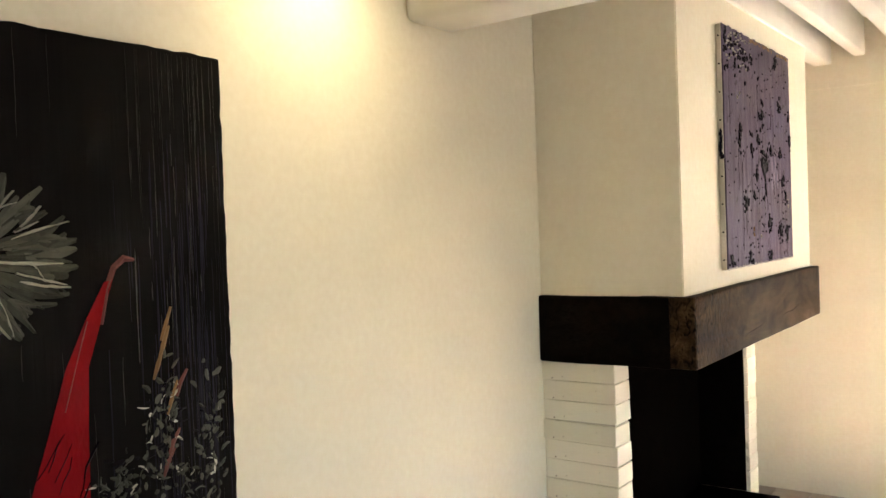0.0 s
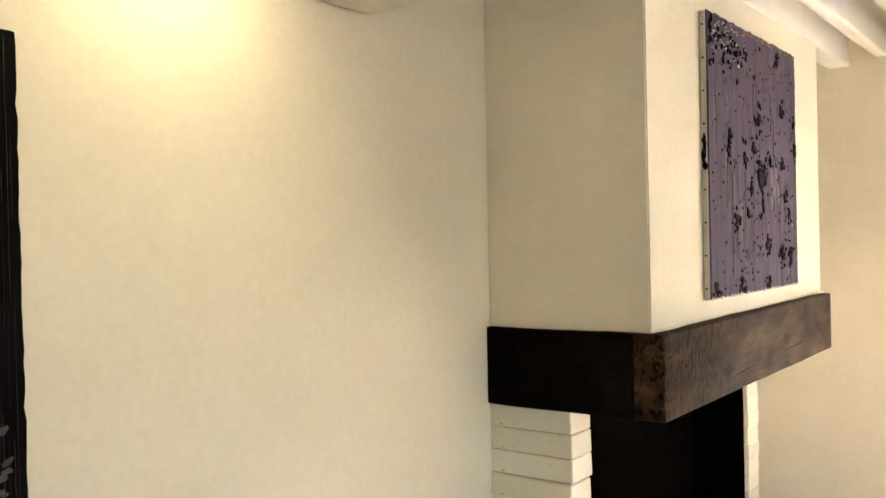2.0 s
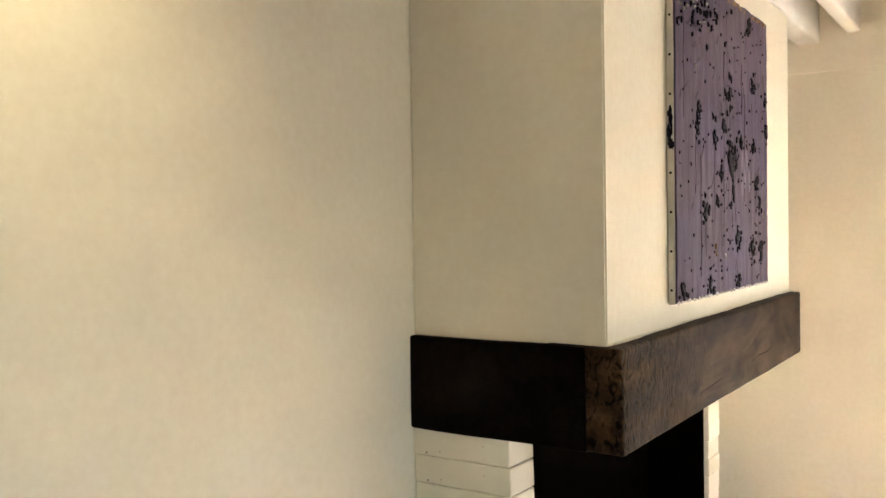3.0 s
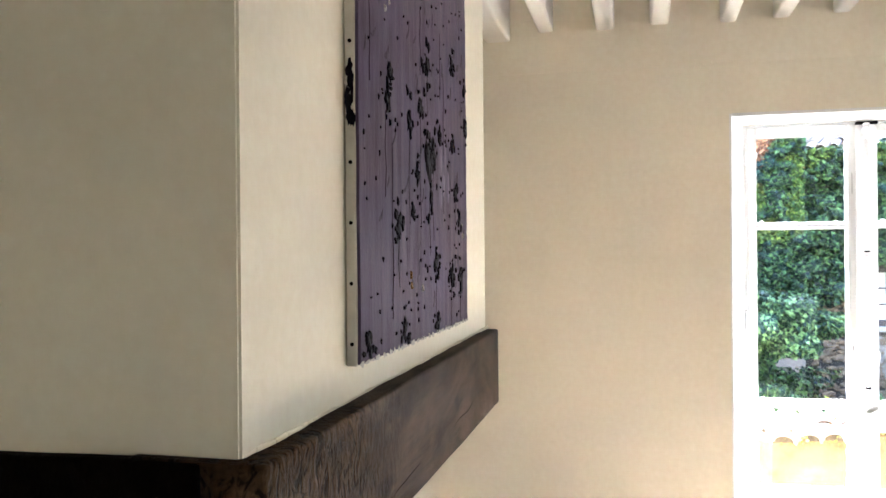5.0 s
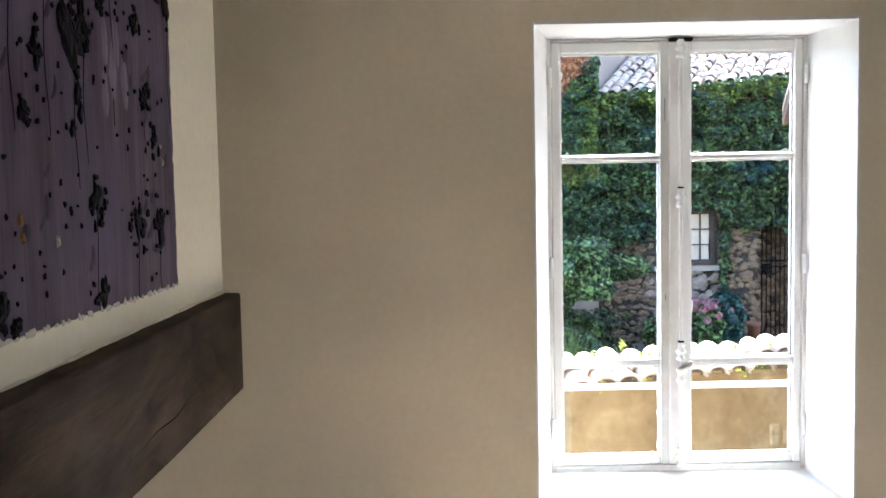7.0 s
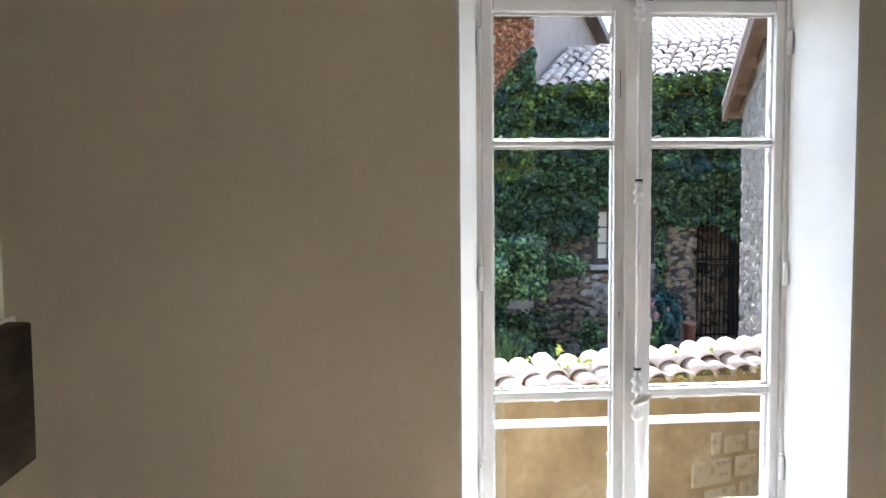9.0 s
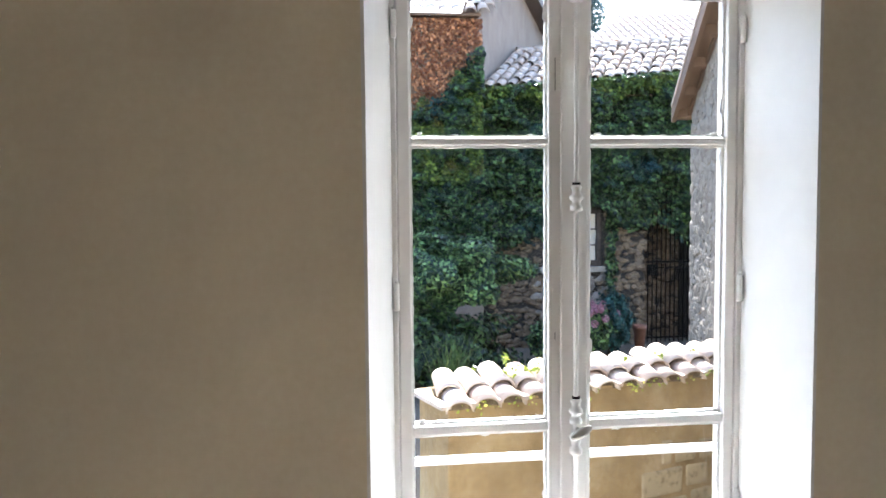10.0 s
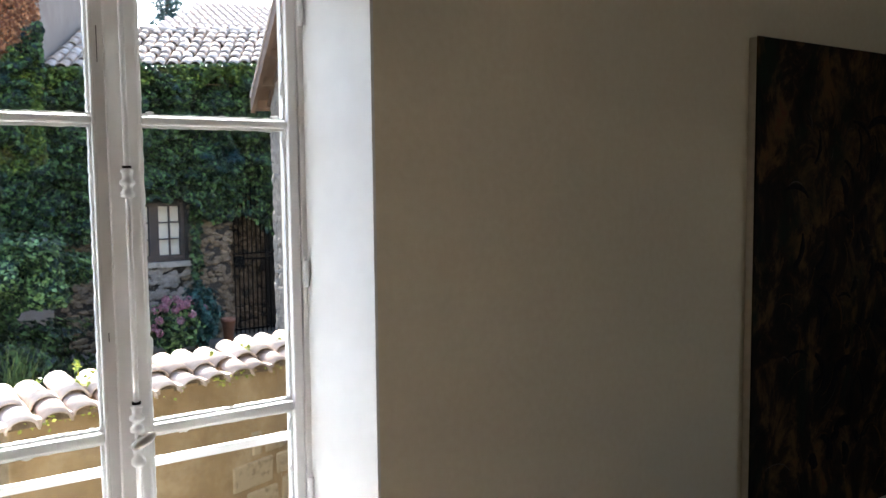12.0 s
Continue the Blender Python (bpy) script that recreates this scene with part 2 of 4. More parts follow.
CURTAIN = plain_material("cream_curtain_cloth", (0.62, 0.58, 0.47), (0.78, 0.74, 0.63), 0.9)
CANVAS_EDGE = plain_material("cream_canvas_edge", (0.44, 0.40, 0.32), (0.66, 0.62, 0.52), 0.85, size=30.0)
BARK = plain_material("grey_bark", (0.07, 0.05, 0.035), (0.17, 0.13, 0.09), 0.95, size=25.0)
BLACK_PAINT = paint_material("near_black_paint", (0.0016, 0.0012, 0.0022), (0.007, 0.005, 0.009), 0.5)
GREY_PAINT = paint_material("grey_green_paint", (0.003, 0.003, 0.0025), (0.15, 0.15, 0.12))
WHITE_DAB = paint_material("off_white_paint", (0.38, 0.36, 0.31), (0.66, 0.63, 0.55))
RED_PAINT = paint_material("crimson_paint", (0.09, 0.0006, 0.002), (0.27, 0.002, 0.006))
ROSE_PAINT = paint_material("dusty_rose_paint", (0.06, 0.014, 0.014), (0.24, 0.10, 0.085))
ORANGE_PAINT = paint_material("orange_ochre_paint", (0.14, 0.07, 0.03), (0.32, 0.20, 0.10))
DARK_OCHRE = paint_material("dull_ochre_paint", (0.025, 0.013, 0.004), (0.075, 0.043, 0.015))
LILAC_PAINT = paint_material("pale_lilac_paint", (0.12, 0.10, 0.145), (0.20, 0.17, 0.235))
MAUVE_PAINT = paint_material("deep_mauve_paint", (0.028, 0.020, 0.036), (0.065, 0.048, 0.075))
BLUE_STREAK = paint_material("dull_blue_violet_paint", (0.003, 0.0025, 0.005), (0.022, 0.019, 0.032))
STREAK_PAINT = paint_material("pale_streak_paint", (0.008, 0.007, 0.006), (0.10, 0.092, 0.082))


# ---- mesh helpers ----
def mesh_of(name, bm, material, smooth=False):
    me = bpy.data.meshes.new(name)
    bm.normal_update()
    bm.to_mesh(me)
    bm.free()
    me.materials.append(material)
    if smooth:
        for p in me.polygons:
            p.use_smooth = True
    return me


def part(name, bm, material, parent=None, label="", smooth=False):
    ob = new(name, mesh_of(name, bm, material, smooth) if isinstance(bm, bmesh.types.BMesh) else bm)
    if parent:
        ob.parent = parent
    return tagged(ob, label=label)


def thing(name, label, category, at=(0, 0, 0), turn=0.0, group="", kind=""):
    ob = new(name)
    ob.empty_display_size = 0.05
    ob.matrix_basis = pose(*at, 0, 0, turn)
    return tagged(ob, label, category, group, kind)


def box(bm, x0, x1, y0, y1, z0, z1, bevel=0.0):
    geom = bmesh.ops.create_cube(bm, size=1.0, matrix=Matrix.LocRotScale(((x0 + x1) / 2, (y0 + y1) / 2, (z0 + z1) / 2), None, (abs(x1 - x0), abs(y1 - y0), abs(z1 - z0))))
    if bevel:
        edges = list({e for v in geom["verts"] for e in v.link_edges})
        bmesh.ops.bevel(bm, geom=edges, offset=bevel, segments=2, profile=0.5, affect="EDGES")
    return bm


def box_bm(*a, bevel=0.0):
    return box(bmesh.new(), *a, bevel=bevel)


def prism(bm, points, z0, z1):
    """An upright prism on a footprint, counter-clockwise from above."""
    lo = [bm.verts.new((x, y, z0)) for x, y in points]
    hi = [bm.verts.new((x, y, z1)) for x, y in points]
    n = len(points)
    bm.faces.new(lo[::-1])
    bm.faces.new(hi)
    for i in range(n):
        bm.faces.new((lo[i], lo[(i + 1) % n], hi[(i + 1) % n], hi[i]))
    return bm


def tube(bm, a, b, r, n=12, r2=None):
    a, b = Vector(a), Vector(b)
    m = Matrix.Translation((a + b) / 2) @ (b - a).to_track_quat("Z", "Y").to_matrix().to_4x4()
    bmesh.ops.create_cone(bm, cap_ends=True, segments=n, radius1=r, radius2=r if r2 is None else r2, depth=(b - a).length, matrix=m)
    return bm


def lathe(bm, profile, at, n=20):
    """A turned form round an upright axis from (radius, height) pairs."""
    rings = [[bm.verts.new((at[0] + r * math.cos(i * math.tau / n), at[1] + r * math.sin(i * math.tau / n), at[2] + z)) for i in range(n)] for r, z in profile]
    for p, q in zip(rings, rings[1:]):
        for i in range(n):
            bm.faces.new((p[i], p[(i + 1) % n], q[(i + 1) % n], q[i]))
    bm.faces.new(rings[0][::-1])
    bm.faces.new(rings[-1])
    return bm


def rough_up(bm, amount, size, cuts=0, axis_keep=None):
    """Uneven, hand-worked surface."""
    if cuts:
        bmesh.ops.subdivide_edges(bm, edges=bm.edges[:], cuts=cuts, use_grid_fill=True)
    for v in bm.verts:
        d = noise.noise_vector(v.co * size) * amount
        if axis_keep is not None:
            d[axis_keep] = 0
        v.co += d
    return bm


def hewn(x0, x1, y0, y1, z0, z1, amount=0.006, size=3.0, cut=0.12, bevel=0.012):
    """A long hewn timber or plastered block with soft, wavering edges."""
    bm = box_bm(x0, x1, y0, y1, z0, z1)
    bmesh.ops.bevel(bm, geom=bm.edges[:], offset=bevel, segments=2, profile=0.6, affect="EDGES")
    for ax, (lo, hi) in enumerate(((x0, x1), (y0, y1), (z0, z1))):
        n = int((hi - lo) / cut)
        for i in range(1, n):
            co, no = [0, 0, 0], [0, 0, 0]
            co[ax], no[ax] = lo + (hi - lo) * i / n, 1
            bmesh.ops.bisect_plane(bm, geom=bm.verts[:] + bm.edges[:] + bm.faces[:], plane_co=co, plane_no=no)
    return rough_up(bm, amount, size)


def leaves(name, places, normals, size, material, parent=None, spread=0.7, long=1.5, seed=1):
    """Many small folded leaves in one mesh."""
    rng = np.random.default_rng(seed)
    p = np.asarray(places, float)
    n = len(p)
    d = np.asarray(normals, float) + rng.normal(0, spread, (n, 3))
    d /= np.linalg.norm(d, axis=1)[:, None]
    u = np.cross(d, rng.normal(0, 1, (n, 3)))
    u /= np.linalg.norm(u, axis=1)[:, None] + 1e-9
    w = np.cross(d, u)
    s = size * rng.uniform(0.6, 1.4, (n, 1))
    a, c = p - u * s * long / 2, p + u * s * long / 2
    b, e = p + w * s * 0.5 + d * s * 0.18, p - w * s * 0.5 + d * s * 0.18
    verts = np.stack([a, b, c, e], 1).reshape(-1, 3)
    i = np.arange(n) * 4
    faces = np.concatenate([np.stack([i, i + 1, i + 2], 1), np.stack([i, i + 2, i + 3], 1)])
    me = bpy.data.meshes.new(name)
    me.from_pydata(verts.tolist(), [], faces.tolist())
    me.materials.append(material)
    ob = new(name, me)
    if parent:
        ob.parent = parent
    return ob


# ---- the room ----
BACK_Y, RIGHT_X, TOP = -7.0, 6.2, 2.72
tagged(part("floor", box_bm(0.0, RIGHT_X, BACK_Y, 0.0, -0.25, -0.012), MORTAR), "worn brown terracotta tiled floor of the room", "floor", kind="structure")

bm = box_bm(-0.4, 0, BACK_Y, 0, -0.25, TOP + 0.1)
tagged(part("wall_west", bm, PLASTER), "cream plastered wall with the black painting", "wall", kind="structure")

bm = bmesh.new()
prism(bm, [(-0.4, 0.0), (1.405, 0.0), (1.478, 0.26), (1.478, 0.42), (-0.4, 0.42)], -1.4, TOP + 0.1)
prism(bm, [(2.442, 0.0), (RIGHT_X, 0.0), (RIGHT_X, 0.42), (2.395, 0.42), (2.395, 0.26)], -1.4, TOP + 0.1)
prism(bm, [(1.405, 0.0), (2.442, 0.0), (2.395, 0.26), (2.395, 0.42), (1.478, 0.42), (1.478, 0.26)], 2.138, TOP + 0.1)
prism(bm, [(1.405, 0.0), (2.442, 0.0), (2.395, 0.26), (2.395, 0.42), (1.478, 0.42), (1.478, 0.26)], -1.4, 0.555)
tagged(part("wall_north", bm, PLASTER), "cream plastered wall with a deep window opening", "wall", kind="structure")
bm = bmesh.new()
box(bm, RIGHT_X, RIGHT_X + 0.2, BACK_Y, 0.42, -0.25, 0.58)
box(bm, RIGHT_X, RIGHT_X + 0.2, BACK_Y, 0.42, 2.12, TOP + 0.1)
for y0, y1 in ((BACK_Y, -4.8), (-3.7, 0.42)):
    box(bm, RIGHT_X, RIGHT_X + 0.2, y0, y1, 0.58, 2.12)
tagged(part("wall_east", bm, PLASTER), "plain cream plastered wall with one window opening", "wall", kind="structure")
bm = bmesh.new()
box(bm, -0.4, RIGHT_X + 0.2, BACK_Y - 0.2, BACK_Y, -0.25, TOP + 0.1)
tagged(part("wall_south", bm, PLASTER), "plain cream plastered wall closing the room", "wall", kind="structure")

# painted lining of the window opening: two jambs and a head
bm = bmesh.new()
prism(bm, [(1.400, -0.002), (1.408, -0.002), (1.481, 0.26), (1.473, 0.26)], 0.556, 2.137)
prism(bm, [(2.439, -0.002), (2.447, -0.002), (2.400, 0.26), (2.392, 0.26)], 0.556, 2.137)
prism(bm, [(1.409, -0.002), (2.438, -0.002), (2.391, 0.26), (1.482, 0.26)], 2.129, 2.141)
tagged(part("trim", bm, WHITE), "white painted lining of the window opening", "window reveal", kind="structure")
bm = bmesh.new()
v = [bm.verts.new(c) for c in ((1.40, -0.006, 0.556), (2.447, -0.006, 0.550), (2.40, 0.275, 0.592), (1.473, 0.275, 0.598))]
w = [bm.verts.new(c) for c in ((1.40, -0.006, 0.53), (2.447, -0.006, 0.53), (2.40, 0.275, 0.53), (1.473, 0.275, 0.53))]
bm.faces.new(v)
bm.faces.new(w[::-1])
for i in range(4):
    bm.faces.new((v[i], w[i], w[(i + 1) % 4], v[(i + 1) % 4]))
bmesh.ops.recalc_face_normals(bm, faces=bm.faces[:])
tagged(part("window_sill", bm, WHITE), "sloping white painted inner window sill", "sill", kind="structure")
# slightly proud band of plaster under the joists
tagged(part("trim", box_bm(0, RIGHT_X, -0.006, 0.004, 2.332, TOP), PLASTER), "shallow plaster band under the joists", "trim", kind="structure")

# ceiling boards, joists and the cross beam
bm = bmesh.new()
yb = BACK_Y
while yb < 0:
    wd = random.uniform(0.13, 0.19)
    box(bm, 0, RIGHT_X, yb, min(yb + wd - 0.006, 0), TOP - 0.02 + random.uniform(0, 0.004), TOP + 0.02)
    yb += wd
box(bm, -0.4, RIGHT_X + 0.2, BACK_Y - 0.2, 0.42, TOP + 0.02, TOP + 0.2)
tagged(part("ceiling", bm, CHALK), "white painted board ceiling", "ceiling", kind="structure")
joist_x = [0.51, 0.703, 0.938, 1.143, 1.395, 1.587, 1.80]
while joist_x[-1] < RIGHT_X - 0.3:
    joist_x.append(joist_x[-1] + random.uniform(0.2, 0.25))
joist_x.insert(0, 0.24)
for i, jx in enumerate(joist_x):
    for y0, y1 in ((-3.10, 0.0), (BACK_Y, -3.04)):
        w2 = random.uniform(0.030, 0.040) + (0.012 if i == 1 else 0)
        if y1 == 0.0 and i == 0:
            y0, y1 = -3.10, -2.40
        low = 2.492 + random.uniform(-0.006, 0.01) - (0.02 if i == 1 else 0)
        bm = hewn(jx - w2, jx + w2, y0, y1, low, TOP - 0.012, 0.006, 2.2, 0.25, 0.012)
        tagged(part("ceiling_joist", bm, CHALK, smooth=True), "rough white painted ceiling joist", "joist", "ceiling joists", "structure")
bm = hewn(0.0, RIGHT_X, -3.185, -2.958, 2.248, 2.50, 0.010, 2.0, 0.16, 0.03)
tagged(part("ceiling_beam", bm, CHALK, smooth=True), "thick hewn white painted ceiling beam", "beam", kind="structure")


# ---- window ----
def window():
    w = tagged(thing("window_1", "tall white painted double casement window, closed", "window"), kind="structure")
    fy0, fy1 = 0.262, 0.325
    for nm, a in (("frame_jamb", (1.478, 1.494)), ("frame_jamb", (2.379, 2.395))):
        part(nm, box_bm(*a, fy0, fy1 + 0.02, 0.60, 2.127, bevel=0.003), WHITE, w)
    part("frame_head", box_bm(1.494, 2.379, fy0 + 0.002, fy1 + 0.02, 2.121, 2.128, bevel=0.003), WHITE, w)
    part("frame_sill", box_bm(1.494, 2.379, fy0 + 0.002, fy1 + 0.05, 0.585, 0.615, bevel=0.004), WHITE, w)

    def leaf(x0, x1, g0, g1):
        lf = new("casement")
        lf.parent = w
        y0, y1 = 0.266, 0.306
        part("stile", box_bm(x0, g0, y0, y1, 0.617, 2.117, bevel=0.004), WHITE, lf)
        part("stile", box_bm(g1, x1, y0, y1, 0.617, 2.117, bevel=0.004), WHITE, lf)
        for z0, z1, nm in ((2.080, 2.117, "top_rail"), (1.704, 1.724, "glazing_bar"), (0.973, 1.000, "glazing_bar"), (0.617, 0.646, "bottom_rail")):
            part(nm, box_bm(g0, g1, y0 + 0.002, y1 - 0.002, z0, z1, bevel=0.006), WHITE, lf)
        for z0, z1 in ((0.646, 0.973), (1.000, 1.704), (1.724, 2.080)):
            # thin beads and lumpy putty round each pane
            bm = bmesh.new()
            for a in ((g0, g0 + 0.006, z0, z1), (g1 - 0.006, g1, z0, z1), (g0 + 0.006, g1 - 0.006, z0, z0 + 0.006), (g0 + 0.006, g1 - 0.006, z1 - 0.006, z1)):
                nx, nz = max(1, int((a[1] - a[0]) / 0.012)), max(1, int((a[3] - a[2]) / 0.012))
                for i in range(nx):
                    for j in range(nz):
                        r = random.uniform(0.7, 1.35)
                        cx, cz = a[0] + (a[1] - a[0]) * (i + 0.5) / nx, a[2] + (a[3] - a[2]) * (j + 0.5) / nz
                        hx, hz = (a[1] - a[0]) / nx * 0.5 * (r if nx == 1 else 1.05), (a[3] - a[2]) / nz * 0.5 * (r if nz == 1 else 1.05)
                        box(bm, cx - hx, cx + hx, 0.284, 0.300, cz - hz, cz + hz)
            part("putty", bm, WHITE, lf, "uneven white putty")
            pane = part("pane", box_bm(g0, g1, 0.2885, 0.2915, z0, z1), GLASS, lf, "clear old glass")
            pane.visible_shadow = False
        return lf

    leaf(1.496, 1.924, 1.528, 1.878)
    leaf(1.928, 2.377, 1.986, 2.350)
    part("astragal", box_bm(1.906, 1.976, 0.256, 0.265, 0.62, 2.118, bevel=0.004), WHITE, w)
    part("astragal_bead", box_bm(1.876, 1.884, 0.262, 0.267, 0.62, 2.118, bevel=0.002), WHITE, w)
    rod = part("bolt_rod", tube(bmesh.new(), (1.942, 0.242, 0.62), (1.942, 0.242, 2.115), 0.0065), WHITE, w, "long white painted espagnolette rod", True)
    for z, nm in ((1.570, "rod_guide"), (1.028, "rod_guide"), (2.085, "rod_guide"), (0.65, "rod_guide")):
        part(nm, lathe(bmesh.new(), [(0.010, -0.032), (0.0155, -0.030), (0.0155, -0.020), (0.011, -0.016), (0.011, -0.006), (0.017, -0.002), (0.017, 0.006), (0.011, 0.010), (0.011, 0.022), (0.014, 0.026), (0.012, 0.032)], (1.942, 0.242, z)), WHITE, rod, smooth=True)
    part("rod_guide", lathe(bmesh.new(), [(0.010, -0.03), (0.016, -0.024), (0.016, -0.012), (0.010, -0.006), (0.013, 0.01), (0.018, 0.02), (0.010, 0.03)], (1.942, 0.242, 0.945)), WHITE, rod, smooth=True)
    for z in (1.604, 1.062, 2.10):
        part("guide_shade_ring", tube(bmesh.new(), (1.942, 0.242, z), (1.942, 0.242, z + 0.006), 0.0105), IRON, rod, "black ring for the shadow above the guide")
    bm = bmesh.new()
    bmesh.ops.create_uvsphere(bm, u_segments=18, v_segments=10, radius=1.0, matrix=Matrix.Translation((1.946, 0.205, 0.984)) @ Matrix.Rotation(radians(-28), 4, "Y") @ Matrix.Diagonal((0.031, 0.012, 0.013, 1)))
    tube(bm, (1.945, 0.246, 0.984), (1.945, 0.208, 0.984), 0.006)
    part("knob", bm, BRASS, w, "oval worn metal turning knob", True)
    # iron keeper at the head, thin dark lines by the astragal and smears of white on the glass
    part("keeper", box_bm(1.905, 1.985, 0.236, 0.262, 2.112, 2.124, bevel=0.003), IRON, w, "dark iron bolt keeper at the head")
    bm = bmesh.new()
    for x, z0, z1 in ((1.8935, 1.84, 1.92), (1.8935, 1.21, 1.23)):
        box(bm, x - 0.0006, x + 0.0006, 0.2635, 0.2672, z0, z1)
    part("dark_line", bm, IRON, w, "thin dark line beside the astragal")
    bm = bmesh.new()
    rs = random.Random(61)
    for g0, g1 in ((1.534, 1.872), (1.992, 2.344)):
        for z0, z1 in ((0.652, 0.967), (1.006, 1.698), (1.730, 2.074)):
            for k in range(7):
                x, z = (rs.choice((g0, g1)), rs.uniform(z0, z1)) if rs.random() < 0.45 else (rs.uniform(g0, g1), rs.choice((z0, z1)))
                if k < 2:
                    x, z = rs.choice((g0 + 0.02, g1 - 0.02)), z0 + 0.004
                a, b = (rs.uniform(0.005, 0.014), rs.uniform(0.002, 0.005)) if z in (z0, z1) or k < 2 else (rs.uniform(0.003, 0.007), rs.uniform(0.008, 0.03))
                ring = [bm.verts.new((x + math.cos(i * math.tau / 9) * a * rs.uniform(0.6, 1.3), 0.2872, z + math.sin(i * math.tau / 9) * b * rs.uniform(0.6, 1.3))) for i in range(9)]
                top = bm.verts.new((x, 0.2862, z))
                for i in range(9):
                    bm.faces.new((ring[i], ring[(i + 1) % 9], top))
    tagged(part("paint_smear", bm, WHITE, w, "smears of white paint on the glass edges"), kind="stuff")
    for hx in (1.489, 2.384):
        for z0, z1 in ((1.962, 2.028), (1.298, 1.366), (0.72, 0.79)):
            bm = tube(bmesh.new(), (hx, 0.252, z0), (hx, 0.252, z1), 0.0075)
            tube(bm, (hx, 0.252, z1), (hx, 0.252, z1 + 0.012), 0.005, r2=0.002)
            part("hinge", bm, WHITE, w, smooth=True)
    return w


window()
# white guard rail outside the panes
g = thing("guard_rail", "slim white painted metal guard rail outside the window", "railing", (1.94, 0.366, 0.879))
for z in (0.0, -0.27):
    part("bar", box_bm(-0.50, 0.50, -0.008, 0.008, -0.011 + z, 0.011 + z, bevel=0.002), WHITE, g)


# ---- fireplace ----
bm = box_bm(0, 0.553, -2.412, -0.605, 1.355, TOP)
bmesh.ops.bevel(bm, geom=[e for e in bm.edges if abs(e.verts[0].co.z - e.verts[1].co.z) > 0.5], offset=0.004, segments=2, affect="EDGES")
tagged(part("chimney_breast", bm, PLASTER), "cream plastered chimney breast above an oak mantel", "chimney", kind="structure")
fp = thing("fireplace", "open fireplace with white brick piers and black hearth", "fireplace", (0, -1.5, 0), kind="structure")


def at_fp(bm):
    bmesh.ops.translate(bm, verts=bm.verts[:], vec=(0, 1.5, 0))
    return bm


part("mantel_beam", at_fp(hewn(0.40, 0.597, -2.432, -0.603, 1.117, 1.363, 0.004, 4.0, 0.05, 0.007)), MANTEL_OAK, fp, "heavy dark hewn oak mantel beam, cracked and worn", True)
bm = bmesh.new()
rm = random.Random(88)
y = -2.405
while y < -0.63:
    ln = rm.uniform(0.02, 0.06)
    out = 0.002 + 0.006 * abs(noise.noise(Vector((y * 5, 0, 2)))) + 0.002 * rm.random()
    box(bm, 0.550, 0.553 + out, y + 1.5, y + ln + 1.502, 1.350, 1.366 + 0.5 * out, bevel=0.003)
    y += ln
part("plaster_fillet", rough_up(bm, 0.003, 30), PLASTER, fp, "uneven cream plaster run along the mantel top", True)
for y0, y1, z in ((-1.35, -1.05, 1.185), (-1.9, -1.66, 1.165)):
    bm = bmesh.new()
    n = 12
    vs = []
    for i in range(n + 1):
        y = y0 + (y1 - y0) * i / n
        zz = z + 0.010 * noise.noise(Vector((y * 9, z * 5, 0))) + 0.02 * i / n
        w = 0.0011 * math.sin(math.pi * i / n) + 0.0002
        vs.append((bm.verts.new((0.6005, y + 1.5, zz - w)), bm.verts.new((0.6005, y + 1.5, zz + w))))
    for p, q_ in zip(vs, vs[1:]):
        bm.faces.new((p[0], q_[0], q_[1], p[1]))
    part("crack", bm, SOOT, fp, "dark drying crack in the beam")
part("side_beam", at_fp(hewn(0.0, 0.508, -2.4365, -2.25, 1.113, 1.361, 0.004, 4.0, 0.08, 0.008)), BLACK_OAK, fp, "oak side beam, its shade put into a black colour", True)
part("side_beam", at_fp(hewn(0.0, 0.405, -0.78, -0.612, 1.120, 1.355, 0.005, 4.0, 0.08, 0.010)), BLACK_OAK, fp, "oak side beam, its shade put into a black colour", True)
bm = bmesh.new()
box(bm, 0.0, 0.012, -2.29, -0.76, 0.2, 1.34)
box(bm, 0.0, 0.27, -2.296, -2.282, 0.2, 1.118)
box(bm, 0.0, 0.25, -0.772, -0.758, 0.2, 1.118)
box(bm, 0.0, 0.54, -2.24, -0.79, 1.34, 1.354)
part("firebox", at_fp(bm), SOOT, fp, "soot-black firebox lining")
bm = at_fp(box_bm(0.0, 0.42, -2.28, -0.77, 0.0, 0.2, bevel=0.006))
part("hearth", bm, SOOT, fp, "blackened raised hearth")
part("pier_core", at_fp(box_bm(0.0, 0.287, -2.412, -2.300, 0.0, 1.118)), MORTAR, fp)
part("pier_core", at_fp(box_bm(0.0, 0.262, -0.755, -0.625, 0.0, 1.118)), MORTAR, fp)


def brick_mesh(lx, ly, lz):
    bm = box_bm(0, lx, 0, ly, 0, lz, bevel=0.004)
    rough_up(bm, 0.0022, 22)
    return mesh_of("brick", bm, BRICK)


for y0, y1, end in ((-2.420, -2.297, 0.297), (-0.757, -0.619, 0.272)):
    me = brick_mesh(end - 0.002, y1 - y0, 0.0715)
    for i in range(15):
        b = new("brick", me)
        b.parent = fp
        b.matrix_basis = pose(0.001 + random.uniform(-0.003, 0.003), y0 + 1.5 + random.uniform(-0.003, 0.003), 0.004 + i * 0.0742 + random.uniform(-0.001, 0.001), random.uniform(-0.5, 0.5), random.uniform(-0.5, 0.5), random.uniform(-0.6, 0.6))

